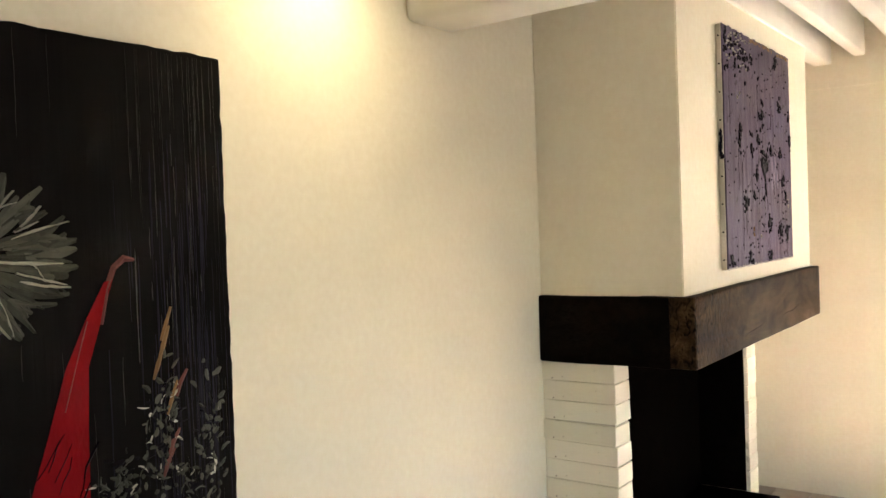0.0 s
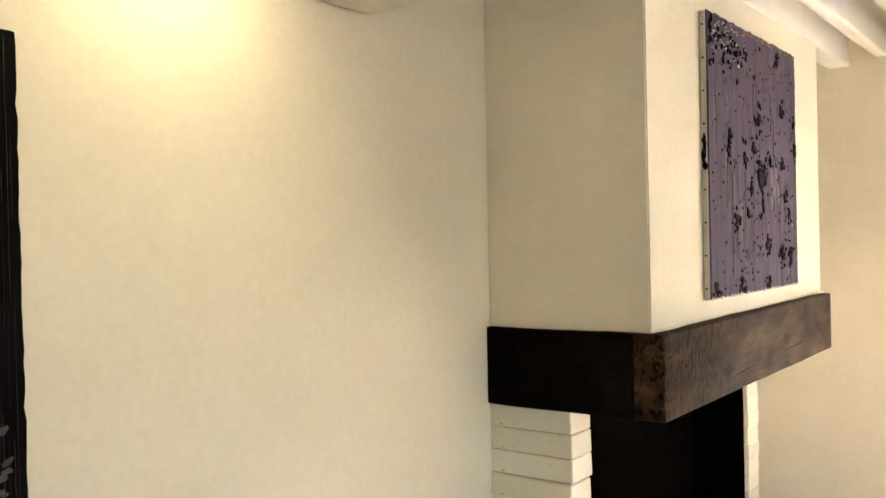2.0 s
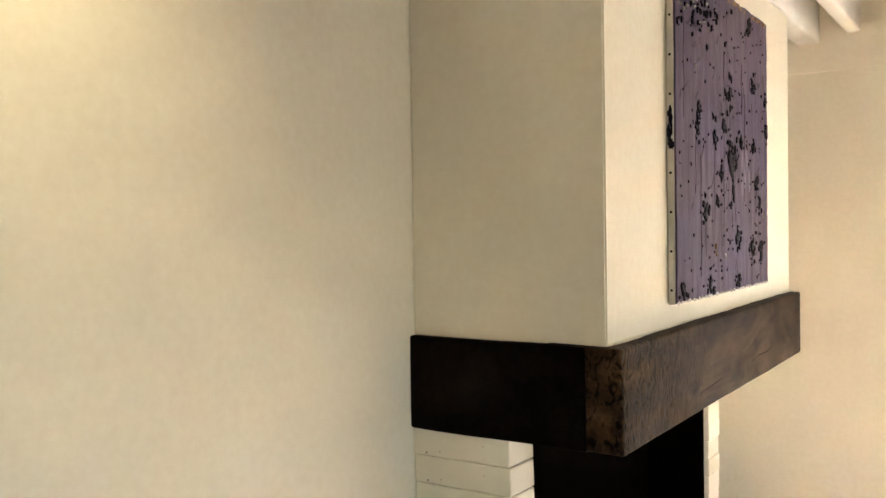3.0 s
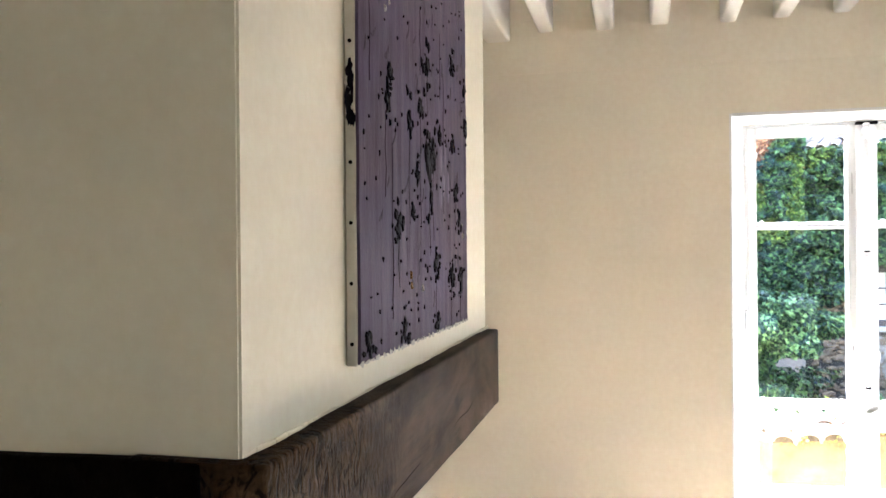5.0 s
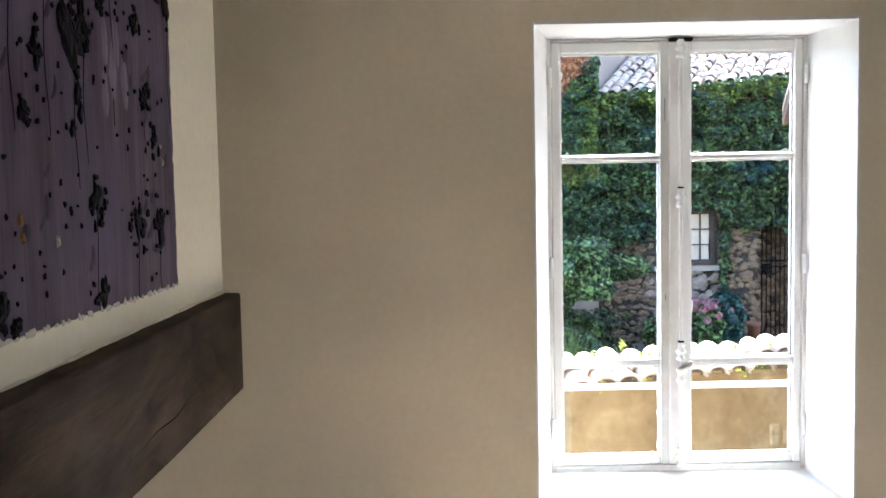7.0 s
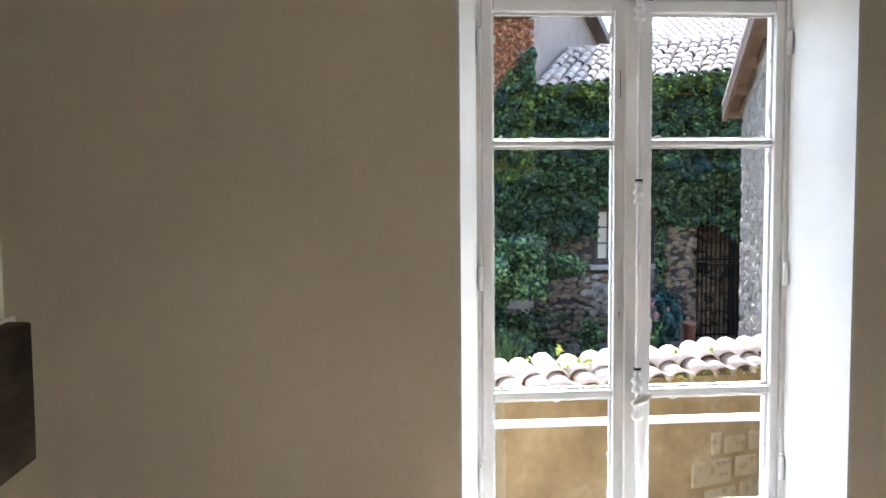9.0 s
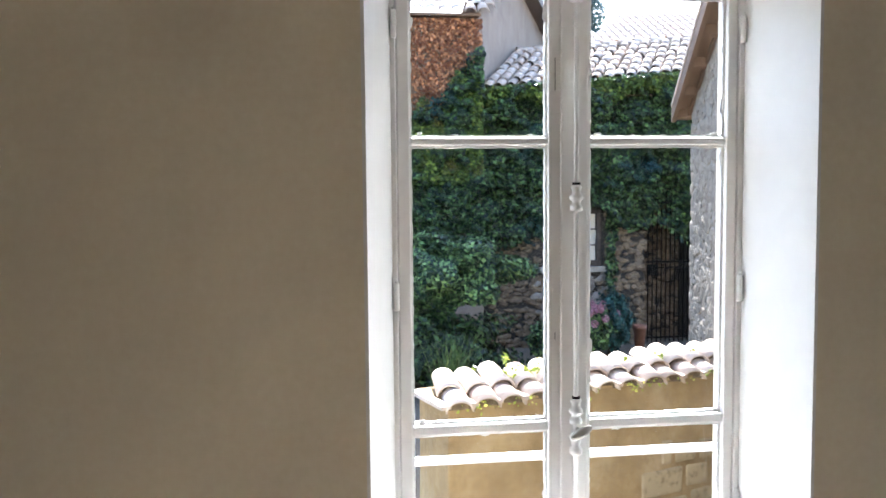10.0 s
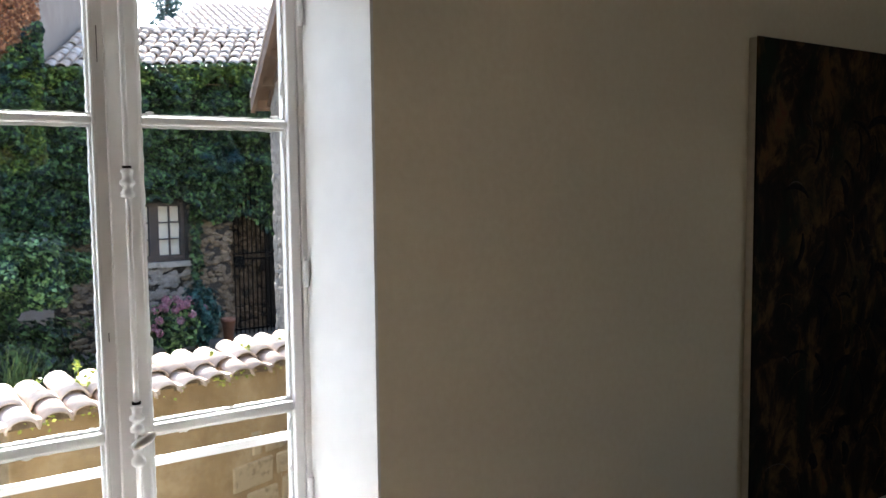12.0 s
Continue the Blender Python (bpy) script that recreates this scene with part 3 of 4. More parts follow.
# the lamp over the west wall
lamp = thing("ceiling_spotlight", "small white spotlight hanging from the ceiling joists", "spotlight", (0.30, -3.60, 2.45))
part("stem", tube(bmesh.new(), (0, 0, 0.09), (0.0, 0, 0.245), 0.007, 8), WHITE, lamp, smooth=True)
part("base", lathe(bmesh.new(), [(0.03, 0.228), (0.04, 0.235), (0.04, 0.25)], (0, 0, 0)), WHITE, lamp, smooth=True)
bm = lathe(bmesh.new(), [(0.026, 0.0), (0.036, 0.0), (0.036, 0.012), (0.030, 0.02), (0.028, 0.08), (0.012, 0.10)], (0, 0, 0))
bmesh.ops.delete(bm, geom=[f for f in bm.faces if len(f.verts) > 4 and f.calc_center_median().z < 0.01], context="FACES")
part("lamp_head", bm, WHITE, lamp, "white round lamp head", True).rotation_euler = (0, radians(14), 0)
bulb = new("lamp_light", bpy.data.lights.new("lamp_light", "SPOT"))
bulb.data.energy, bulb.data.color, bulb.data.spot_size, bulb.data.spot_blend, bulb.data.shadow_soft_size = 0.52, (1.0, 0.82, 0.46), radians(130), 1.0, 0.03
bulb.matrix_world = look((0.30, -3.60, 2.44), (0.02, -3.60, 2.02))


# ---- paintings ----
def blob(bm, at, sx, sy, plane, seed, lift=0.003, ragged=0.35, n=14):
    """A raised, ragged dab of paint at (u, v) on a canvas plane."""
    rng = random.Random(seed)
    rim, top = [], []
    for i in range(n):
        a = i * math.tau / n
        r = 1 + rng.uniform(-ragged, ragged)
        u, v = at[0] + math.cos(a) * sx * r, at[1] + math.sin(a) * sy * r
        rim.append(bm.verts.new(plane(u, v, 0.0005)))
        top.append(bm.verts.new(plane(at[0] + (u - at[0]) * 0.72, at[1] + (v - at[1]) * 0.72, lift * rng.uniform(0.6, 1.2))))
    c = bm.verts.new(plane(at[0], at[1], lift * 0.9))
    for i in range(n):
        j = (i + 1) % n
        bm.faces.new((rim[i], rim[j], top[j], top[i]))
        bm.faces.new((top[i], top[j], c))


def stroke(bm, pts, width, plane, seed, lift=0.002):
    """A brush stroke along points of the canvas, thick in the middle and thin at its ends."""
    rng = random.Random(seed)
    rows = []
    for i, (u, v) in enumerate(pts):
        a, b = pts[max(i - 1, 0)], pts[min(i + 1, len(pts) - 1)]
        d = Vector((b[0] - a[0], b[1] - a[1]))
        d = d.normalized() if d.length else Vector((0, 1))
        s = i / (len(pts) - 1)
        w = width * (0.25 + 0.75 * math.sin(math.pi * min(1, 0.12 + s * 0.8))) * rng.uniform(0.8, 1.2) / 2
        rows.append([bm.verts.new(plane(u - d.y * w, v + d.x * w, 0.0006)), bm.verts.new(plane(u, v, lift)), bm.verts.new(plane(u + d.y * w, v - d.x * w, 0.0006))])
    for p, q in zip(rows, rows[1:]):
        for k in (0, 1):
            bm.faces.new((p[k], q[k], q[k + 1], p[k + 1]))


def canvas(bm, x0, x1, y0, y1, z0, z1):
    box(bm, x0, x1, y0, y1, z0, z1, bevel=0.003)
    return bm


# large black canvas on the west wall
P1 = thing("painting", "large dark oil painting with pale flower and red cone shape", "painting", (0.0, -4.6, 1.24))


def p1(u, v, d):
    """u towards the window, v up, in room metres."""
    return (0.034 + d, u + 4.57, v - 1.24)


bm = canvas(bmesh.new(), 0.002, 0.034, -5.35 + 4.6, -3.920 + 4.6, 0.45 - 1.24, 2.035 - 1.24)
bmesh.ops.subdivide_edges(bm, edges=[e for e in bm.edges if e.calc_length() > 1.0], cuts=60, use_grid_fill=True)
for v in bm.verts:
    if v.co.z > 0.7 or v.co.y > 0.65:
        v.co += Vector((0, noise.noise(v.co * 40) * 0.004, noise.noise(v.co * 37 + Vector((3, 1, 2))) * 0.004))
part("canvas", bm, BLACK_CANVAS, P1, "black canvas with fine vertical streaks")
bm = bmesh.new()
for i in range(170):
    u = random.choice((random.uniform(-5.3, -3.93), random.gauss(-4.02, 0.06), random.gauss(-4.02, 0.07)))
    u = min(max(u, -5.33), -3.912)
    v1 = 2.025 if random.random() < 0.28 else random.uniform(0.6, 1.95)
    ln = random.uniform(0.03, 0.26) if v1 < 2.0 else random.uniform(0.03, 0.38)
    stroke(bm, [(u + random.uniform(-0.001, 0.001), v1 - ln * k / 6) for k in range(7)], random.uniform(0.0005, 0.0017), p1, i, 0.001)
tagged(part("streak", bm, STREAK_PAINT, P1, "thin pale vertical streaks"), kind="stuff")
bm = bmesh.new()
for i in range(150):
    u, v1, ln = min(random.gauss(-4.0, 0.07), -3.905), random.uniform(0.8, 1.85), random.uniform(0.08, 0.35)
    stroke(bm, [(u + random.uniform(-0.001, 0.001), v1 - ln * k / 6) for k in range(7)], random.uniform(0.001, 0.004), p1, 2000 + i, 0.0008)
tagged(part("blue_streak", bm, BLUE_STREAK, P1, "dull blue-violet vertical streaks"), kind="stuff")
bm = bmesh.new()
for i in range(130):
    a = random.uniform(0, math.tau)
    r0, r1 = random.uniform(0.03, 0.15), random.uniform(0.16, 0.215)
    cu, cv, sw = -4.47, 1.605, random.uniform(-0.35, 0.35)
    pts = [(cu + math.cos(a + sw * k / 5) * (r0 + (r1 - r0) * k / 5), cv + 0.82 * math.sin(a + sw * k / 5) * (r0 + (r1 - r0) * k / 5)) for k in range(6)]
    stroke(bm, pts, random.uniform(0.008, 0.024), p1, 300 + i, random.uniform(0.002, 0.006))
tagged(part("flower", bm, GREY_PAINT, P1, "grey-white radiating petal strokes"), kind="stuff")
bm = bmesh.new()
left = [(-4.44, 0.80), (-4.385, 1.12), (-4.335, 1.26), (-4.295, 1.38), (-4.250, 1.47), (-4.205, 1.545)]
right = [(-4.255, 0.80), (-4.256, 1.10), (-4.252, 1.26), (-4.246, 1.38), (-4.214, 1.47), (-4.186, 1.548)]
rows = [[bm.verts.new(p1(a[0] + (b[0] - a[0]) * k / 6, a[1] + (b[1] - a[1]) * k / 6, 0.0012 + 0.002 * math.sin(math.pi * k / 6))) for k in range(7)] for a, b in zip(left, right)]
for p, q in zip(rows, rows[1:]):
    for k in range(6):
        bm.faces.new((p[k], p[k + 1], q[k + 1], q[k]))
part("red_cone", bm, RED_PAINT, P1, "tall crimson cone shape", True)
bm = bmesh.new()
rng = random.Random(77)
for i in range(16):
    u, v = rng.uniform(-4.37, -4.27), rng.uniform(0.9, 1.25)
    stroke(bm, [(u + 0.012 * k + rng.gauss(0, 0.004), v + 0.022 * k) for k in range(4)], rng.uniform(0.003, 0.010), p1, 800 + i, 0.0042)
tagged(part("dark_fold", bm, BLACK_PAINT, P1), kind="stuff")
bm = bmesh.new()
for i in range(24):
    a = rng.uniform(0, math.tau)
    r0, r1 = rng.uniform(0.04, 0.13), rng.uniform(0.15, 0.21)
    sw = rng.uniform(-0.3, 0.3)
    stroke(bm, [(-4.47 + math.cos(a + sw * k / 5) * (r0 + (r1 - r0) * k / 5), 1.605 + 0.82 * math.sin(a + sw * k / 5) * (r0 + (r1 - r0) * k / 5)) for k in range(6)], rng.uniform(0.003, 0.008), p1, 850 + i, 0.0075)
tagged(part("petal_highlight", bm, WHITE_DAB, P1), kind="stuff")
bm = bmesh.new()
stroke(bm, [(-4.214, 1.46), (-4.200, 1.53), (-4.182, 1.572), (-4.158, 1.590), (-4.135, 1.586)], 0.016, p1, 41, 0.004)
stroke(bm, [(-4.30, 1.30), (-4.275, 1.38), (-4.245, 1.47)], 0.010, p1, 42, 0.004)
for i, (u, v) in enumerate(((-4.07, 1.16), (-4.085, 1.12), (-4.045, 1.285))):
    stroke(bm, [(u, v), (u + 0.012, v + 0.03), (u + 0.03, v + 0.055)], 0.014, p1, 50 + i, 0.004)
tagged(part("rose_stroke", bm, ROSE_PAINT, P1, "dusty pink brush strokes"), kind="stuff")
bm = bmesh.new()
for i, (u, v) in enumerate(((-4.10, 1.33), (-4.085, 1.37), (-4.078, 1.41), (-4.07, 1.25))):
    stroke(bm, [(u, v), (u + 0.012, v + 0.03), (u + 0.028, v + 0.07)], 0.012, p1, 60 + i, 0.004)
tagged(part("ochre_stroke", bm, ORANGE_PAINT, P1, "ochre and orange brush strokes"), kind="stuff")
# loose impasto in two clumps with a column of thin strokes between
CLUMPS = ((-4.175, 1.12, 0.035, 0.035), (-4.012, 1.085, 0.045, 0.040), (-4.075, 1.22, 0.018, 0.07), (-3.96, 1.16, 0.022, 0.08), (-4.08, 0.93, 0.09, 0.09))
for nm, mat, cnt, sd, wide in (("grey_dab", GREY_PAINT, 230, 8, 0.013), ("dark_dab", BLACK_PAINT, 110, 9, 0.014), ("white_dab", WHITE_DAB, 34, 7, 0.008)):
    bm = bmesh.new()
    rng = random.Random(sd)
    for i in range(cnt):
        cu, cv, su, sv = rng.choice(CLUMPS)
        u, v = min(cu + rng.gauss(0, su), -3.93), cv + rng.gauss(0, sv)
        a, ln, turn = rng.uniform(0, math.pi), rng.uniform(0.008, 0.030), rng.uniform(-1.6, 1.6)
        pts = [(u, v)]
        for k in range(6):
            pts.append((min(pts[-1][0] + math.cos(a + turn * k / 6) * ln / 6, -3.9), pts[-1][1] + math.sin(a + turn * k / 6) * ln / 6))
        stroke(bm, pts, rng.uniform(0.002, wide), p1, sd * 1000 + i, rng.uniform(0.001, 0.004))
    tagged(part(nm, bm, mat, P1, "loose pale paint dabs" if sd < 9 else "dark paint dabs"), kind="stuff")

# violet canvas on the chimney breast
P2 = thing("painting", "square violet painting with dark splashes and drips", "painting", (0.555, -1.56, 1.886))
U0, U1, V0, V1 = -2.013, -1.060, 1.427, 2.350


def p2(u, v, d):
    return (0.026 + d, u + 1.56, v - 1.886)


def q(u, v):
    """Canvas place from shares of its width and of its height from the top."""
    return (U0 + (U1 - U0) * u, V1 - (V1 - V0) * v)


bm = canvas(bmesh.new(), 0.0, 0.020, U0 + 1.56, U1 + 1.56, V0 - 1.886, V1 - 1.886)
edge = part("stretcher", bm, CANVAS_EDGE, P2, "cream canvas edge with nail heads")
bm = bmesh.new()
for i in range(9):
    tube(bm, (0.011, U0 + 1.56 + 0.001, -0.42 + i * 0.105), (0.011, U0 + 1.56 - 0.002, -0.42 + i * 0.105), 0.0035, 8)
tagged(part("nail_head", bm, IRON, P2, "small dark nail heads"), kind="stuff")
bm = box_bm(0.0205, 0.026, U0 + 1.56 + 0.002, U1 + 1.56 + 0.003, V0 - 1.886 + 0.004, V1 - 1.886)
bmesh.ops.subdivide_edges(bm, edges=[e for e in bm.edges if e.calc_length() > 0.5], cuts=70, use_grid_fill=True)
for v in bm.verts:
    k = noise.noise(Vector((v.co.y * 55, v.co.z * 55, 1.0)))
    if v.co.z < -0.44 or v.co.z > 0.44:
        v.co.z += 0.007 * k
    if abs(v.co.y) > 0.485:
        v.co.y += 0.006 * k
    v.co.x += 0.0012 * noise.noise(Vector((v.co.y * 30, v.co.z * 8, 4.0)))
part("paint_layer", bm, VIOLET, P2, "violet paint with vertical runs")
spots = [(0.20, 0.405, 1.3), (0.35, 0.49, 1.6), (0.45, 0.44, 1.7), (0.54, 0.56, 3.4), (0.575, 0.53, 2.0), (0.42, 0.61, 1.4), (0.38, 0.69, 1.1), (0.26, 0.72, 2.2), (0.65, 0.475, 1.3), (0.80, 0.495, 1.4), (0.84, 0.62, 1.6),
         (0.60, 0.81, 2.0), (0.78, 0.86, 2.1), (0.90, 0.87, 2.5), (0.62, 0.97, 1.9), (0.30, 0.955, 1.4), (0.05, 0.955, 1.8), (0.18, 0.47, 1.5), (0.80, 0.26, 1.4), (0.52, 0.32, 2.0), (0.75, 0.06, 1.5), (0.88, 0.70, 1.0), (0.985, 0.42, 1.6), (0.97, 0.30, 1.5), (0.33, 0.985, 0.9)]
rng = random.Random(5)
extra = bmesh.new()
for i, (u, v, s) in enumerate(spots):
    bm = bmesh.new()
    at = q(u, v)
    blob(bm, at, 0.0100 * s, 0.0125 * s, p2, i, 0.004, 0.55)
    for k in range(int(4 + s * 3)):
        blob(extra, (min(max(at[0] + rng.gauss(0, 0.012 * s), U0 + 0.01), U1 - 0.008), min(max(at[1] + rng.gauss(0, 0.016 * s), V0 + 0.02), V1 - 0.01)), rng.uniform(0.003, 0.008) * s ** 0.5, rng.uniform(0.003, 0.009) * s ** 0.5, p2, 100 + i * 9 + k, 0.004, 0.45, 9)
    if s > 1.5:
        ln = rng.uniform(0.08, 0.26)
        stroke(extra, [(at[0] + 0.004 * math.sin(k), max(at[1] - ln * k / 8, V0 + 0.006)) for k in range(9)], 0.0026, p2, 500 + i, 0.0012)
    part("splash", bm, BLACK_PAINT, P2)
bm = extra
for i in range(70):
    at = q(abs(rng.gauss(0.16, 0.12)), abs(rng.gauss(0.07, 0.06)) + 0.01)
    blob(bm, (max(at[0], U0 + 0.012), min(at[1], V1 - 0.012)), rng.uniform(0.003, 0.010), rng.uniform(0.003, 0.012), p2, 700 + i, 0.005, 0.5, 9)
for i in range(190):
    blob(bm, q(rng.uniform(0.02, 0.98), rng.uniform(0.05, 0.97)), rng.uniform(0.0015, 0.004), rng.uniform(0.002, 0.006), p2, 900 + i, 0.003, 0.4, 8)
tagged(part("spatter", bm, BLACK_PAINT, P2, "near-black paint spatter"), kind="stuff")
bm = bmesh.new()
for i in range(55):
    u, v = q(rng.uniform(0.04, 0.96), rng.uniform(0.05, 0.9))
    a, ln = rng.uniform(0.9, 2.2), rng.uniform(0.015, 0.05)
    stroke(bm, [(u + math.cos(a + 0.7 * k / 5) * ln * k / 5, v - math.sin(a + 0.7 * k / 5) * ln * k / 5) for k in range(6)], rng.uniform(0.008, 0.022), p2, 1200 + i, 0.0012)
for i in range(6):
    u, v = q(rng.uniform(0.03, 0.97), rng.uniform(0.05, 0.7))
    ln = rng.uniform(0.1, 0.35)
    stroke(bm, [(u + 0.003 * math.sin(k * 1.3), max(v - ln * k / 9, V0 + 0.006)) for k in range(10)], rng.uniform(0.0015, 0.003), p2, 1300 + i, 0.0016)
tagged(part("mauve_stroke", bm, MAUVE_PAINT, P2, "deep mauve strokes and runs"), kind="stuff")
bm = bmesh.new()
for i in range(10):
    u, v = q(0.70 + rng.uniform(-0.05, 0.05), 0.58 + rng.uniform(-0.05, 0.05))
    stroke(bm, [(u, v + 0.03 - 0.012 * k) for k in range(7)], rng.uniform(0.012, 0.03), p2, 1400 + i, 0.0016)
tagged(part("lilac_patch", bm, LILAC_PAINT, P2, "pale lilac patch"), kind="stuff")
bm = bmesh.new()
for u, v, s in ((0.17, 0.28, 0.006), (0.46, 0.875, 0.005), (0.20, 0.26, 0.004), (0.93, 0.74, 0.004), (0.92, 0.71, 0.003)):
    blob(bm, q(u, v), s * 0.8, s * 1.5, p2, int(u * 1000), 0.004)
for i in range(40):
    blob(bm, q(abs(rng.gauss(0.15, 0.09)), abs(rng.gauss(0.05, 0.05)) + 0.012), rng.uniform(0.002, 0.005), rng.uniform(0.002, 0.006), p2, 1600 + i, 0.006, 0.5, 8)
for i in range(46):
    blob(bm, (U0 + (U1 - U0) * (i + rng.random()) / 46, V0 + 0.004), rng.uniform(0.004, 0.012), rng.uniform(0.003, 0.006), p2, 1700 + i, 0.002, 0.5, 8)
tagged(part("white_fleck", bm, WHITE_DAB, P2, "off-white flecks and lower rim"), kind="stuff")
bm = bmesh.new()
for u, v in ((0.81, 0.485), (0.355, 0.84), (0.36, 0.865), (0.95, 0.012), (0.85, 0.010), (0.9, 0.012)):
    blob(bm, q(u, v), 0.005, 0.008, p2, int(v * 999), 0.004)
for i in range(26):
    blob(bm, q(rng.uniform(0.28, 0.99), 0.006 + 0.012 * rng.random()), rng.uniform(0.010, 0.026), rng.uniform(0.003, 0.008), p2, 1500 + i, 0.001, 0.4, 10)
tagged(part("ochre_fleck", bm, ORANGE_PAINT, P2, "small ochre flecks"), kind="stuff")
bm = bmesh.new()
rng = random.Random(9)
for i in range(16):
    blob(bm, (rng.uniform(0.006, 0.018), 1.886 + 0.02 + rng.uniform(-0.06, 0.05)), 0.0045, 0.012, lambda u, v, d: (u, U0 + 1.56 - 0.001 - d, v - 1.886), 1800 + i, 0.0012)
tagged(part("edge_drip", bm, BLACK_PAINT, P2, "dark paint run over the canvas edge"), kind="stuff")

# dark canvas on the north wall
P3 = thing("painting", "large dark brown and green abstract oil painting", "painting", (4.51, 0.0, 1.238))
part("stretcher", box_bm(-0.637, 0.70, -0.030, -0.001, -0.95, 0.786, bevel=0.003), CANVAS_EDGE, P3, "cream canvas edge")


def p3(u, v, d):
    return (u - 4.51, -0.036 - d, v - 1.24)


bm = box_bm(-0.637, 0.702, -0.036, -0.0305, -0.95, 0.788)
part("paint_layer", bm, DARK_PICTURE, P3, "dark mottled brown paint")
for nm, mat, cnt, sd in (("pale_scratching", STREAK_PAINT, 30, 21), ("ochre_brushwork", DARK_OCHRE, 40, 22), ("dark_brushwork", BLACK_PAINT, 60, 23)):
    bm = bmesh.new()
    rng = random.Random(sd)
    for i in range(cnt):
        u, v = rng.uniform(4.08, 5.0), rng.uniform(0.4, 1.80)
        a, ln, w = rng.uniform(0, math.pi), rng.uniform(0.04, 0.16), rng.uniform(0.003, 0.012) if sd < 23 else rng.uniform(0.01, 0.05)
        stroke(bm, [(u + math.cos(a + k * 0.12) * ln * k / 6, min(v + math.sin(a + k * 0.12) * ln * k / 6, 2.015)) for k in range(7)], w * (0.35 if sd == 21 else 1), p3, sd * 200 + i, 0.0012)
    tagged(part(nm, bm, mat, P3), kind="stuff")

# floor tiles, those by the far corner of the room laid singly
tile = mesh_of("floor_tile", box_bm(-0.098, 0.098, -0.098, 0.098, -0.014, 0.0, bevel=0.003), FLOOR)
fl = bpy.data.objects["floor"]
for i in range(14):
    for j in range(14):
        b = new("floor_tile", tile)
        b.parent = fl
        b.matrix_basis = pose(0.1 + i * 0.2, -0.1 - j * 0.2, random.uniform(-0.0015, 0.0), 0, 0, 90 * random.randrange(4))
bm = bmesh.new()
for i in range(31):
    for j in range(35):
        if i > 13 or j > 13:
            box(bm, 0.004 + i * 0.2, 0.198 + i * 0.2, -0.198 - j * 0.2, -0.004 - j * 0.2, -0.014, -random.uniform(0, 0.0015))
tagged(part("floor_tiles", bm, FLOOR, fl), kind="stuff")


# ---- outside ----
GROUND = -1.15
bm = bmesh.new()
rows = [[bm.verts.new((x, y, z)) for x in (-300, 0, 6, 300)] for y, z in ((-300, GROUND - 0.45), (5.4, GROUND - 0.45), (8.2, GROUND), (300, GROUND))]
for p, q in zip(rows, rows[1:]):
    for i in range(3):
        bm.faces.new((p[i], p[i + 1], q[i + 1], q[i]))
tagged(part("ground", bm, EARTH), "dry bare earth of the courtyard", "ground", kind="structure")


def canal_tile(length=0.42, r0=0.098, r1=0.082, thick=0.013, n=9, material=TILE):
    """A half-round clay tile, its wide end at the origin and lying along +y."""
    bm = bmesh.new()
    rows = []
    for y, r in ((0, r0), (length * 0.5, (r0 + r1) / 2), (length, r1)):
        out = [bm.verts.new((math.cos(math.pi * i / n) * r, y, math.sin(math.pi * i / n) * r * 0.82)) for i in range(n + 1)]
        inn = [bm.verts.new((math.cos(math.pi * i / n) * (r - thick), y, math.sin(math.pi * i / n) * (r - thick) * 0.82)) for i in range(n + 1)]
        rows.append((out, inn))
    for (o0, i0), (o1, i1) in zip(rows, rows[1:]):
        for k in range(n):
            bm.faces.new((o0[k], o0[k + 1], o1[k + 1], o1[k]))
            bm.faces.new((i0[k + 1], i0[k], i1[k], i1[k + 1]))
        for k in (0, n):
            bm.faces.new((o0[k], o1[k], i1[k], i0[k]))
    for o, i in (rows[0], rows[-1]):
        for k in range(n):
            bm.faces.new((o[k], i[k], i[k + 1], o[k + 1]))
    bmesh.ops.recalc_face_normals(bm, faces=bm.faces[:])
    return mesh_of("roof_tile", bm, material, True)


def half_plug():
    """Mortar packed under the open end of a canal tile, dark to include the shade there."""
    bm = tube(bmesh.new(), (0, 0.05, 0), (0, 0.22, 0), 0.082, 14)
    for v in bm.verts:
        v.co.z = max(v.co.z * 0.8, 0.0)
    return bm


CANAL = canal_tile()
rt = random.Random(31)

# garden wall with its tiled coping, turned a little from the house
GW = thing("garden_wall", "ochre rendered garden wall with clay tile coping", "wall", (2.24, 4.59, GROUND - 0.07), 18.0, kind="structure")
bm = hewn(0.0, 4.3, 0.06, 0.62, -0.45, 1.115, 0.012, 1.5, 0.2, 0.02)
part("wall", bm, OCHRE, GW, "patchy ochre lime render")
bm = hewn(-0.02, 4.3, 0.03, 0.70, 1.105, 1.135, 0.008, 3.0, 0.2, 0.01)
part("coping_bed", bm, OCHRE, GW)
for i in range(18):
    for k, (y, z, up) in enumerate(((-0.03, 1.098, 6), (0.25, 1.158, 6))):
        b = new("coping_tile", CANAL)
        b.parent = GW
        b.matrix_basis = pose(0.07 + i * 0.236 + rt.uniform(-0.014, 0.014) + k * 0.06, y + rt.uniform(-0.025, 0.025), z + rt.uniform(-0.008, 0.008), up + rt.uniform(-2, 2), rt.uniform(-3, 3), -15 + rt.uniform(-4, 4)) @ Matrix.Scale(1.16, 4)
        me = bpy.data.meshes.get("mortar_plug")
        p = new("mortar_plug", me if me else mesh_of("mortar_plug", half_plug(), RUBBLE))
        p.parent = GW
        p.matrix_basis = b.matrix_basis.copy()
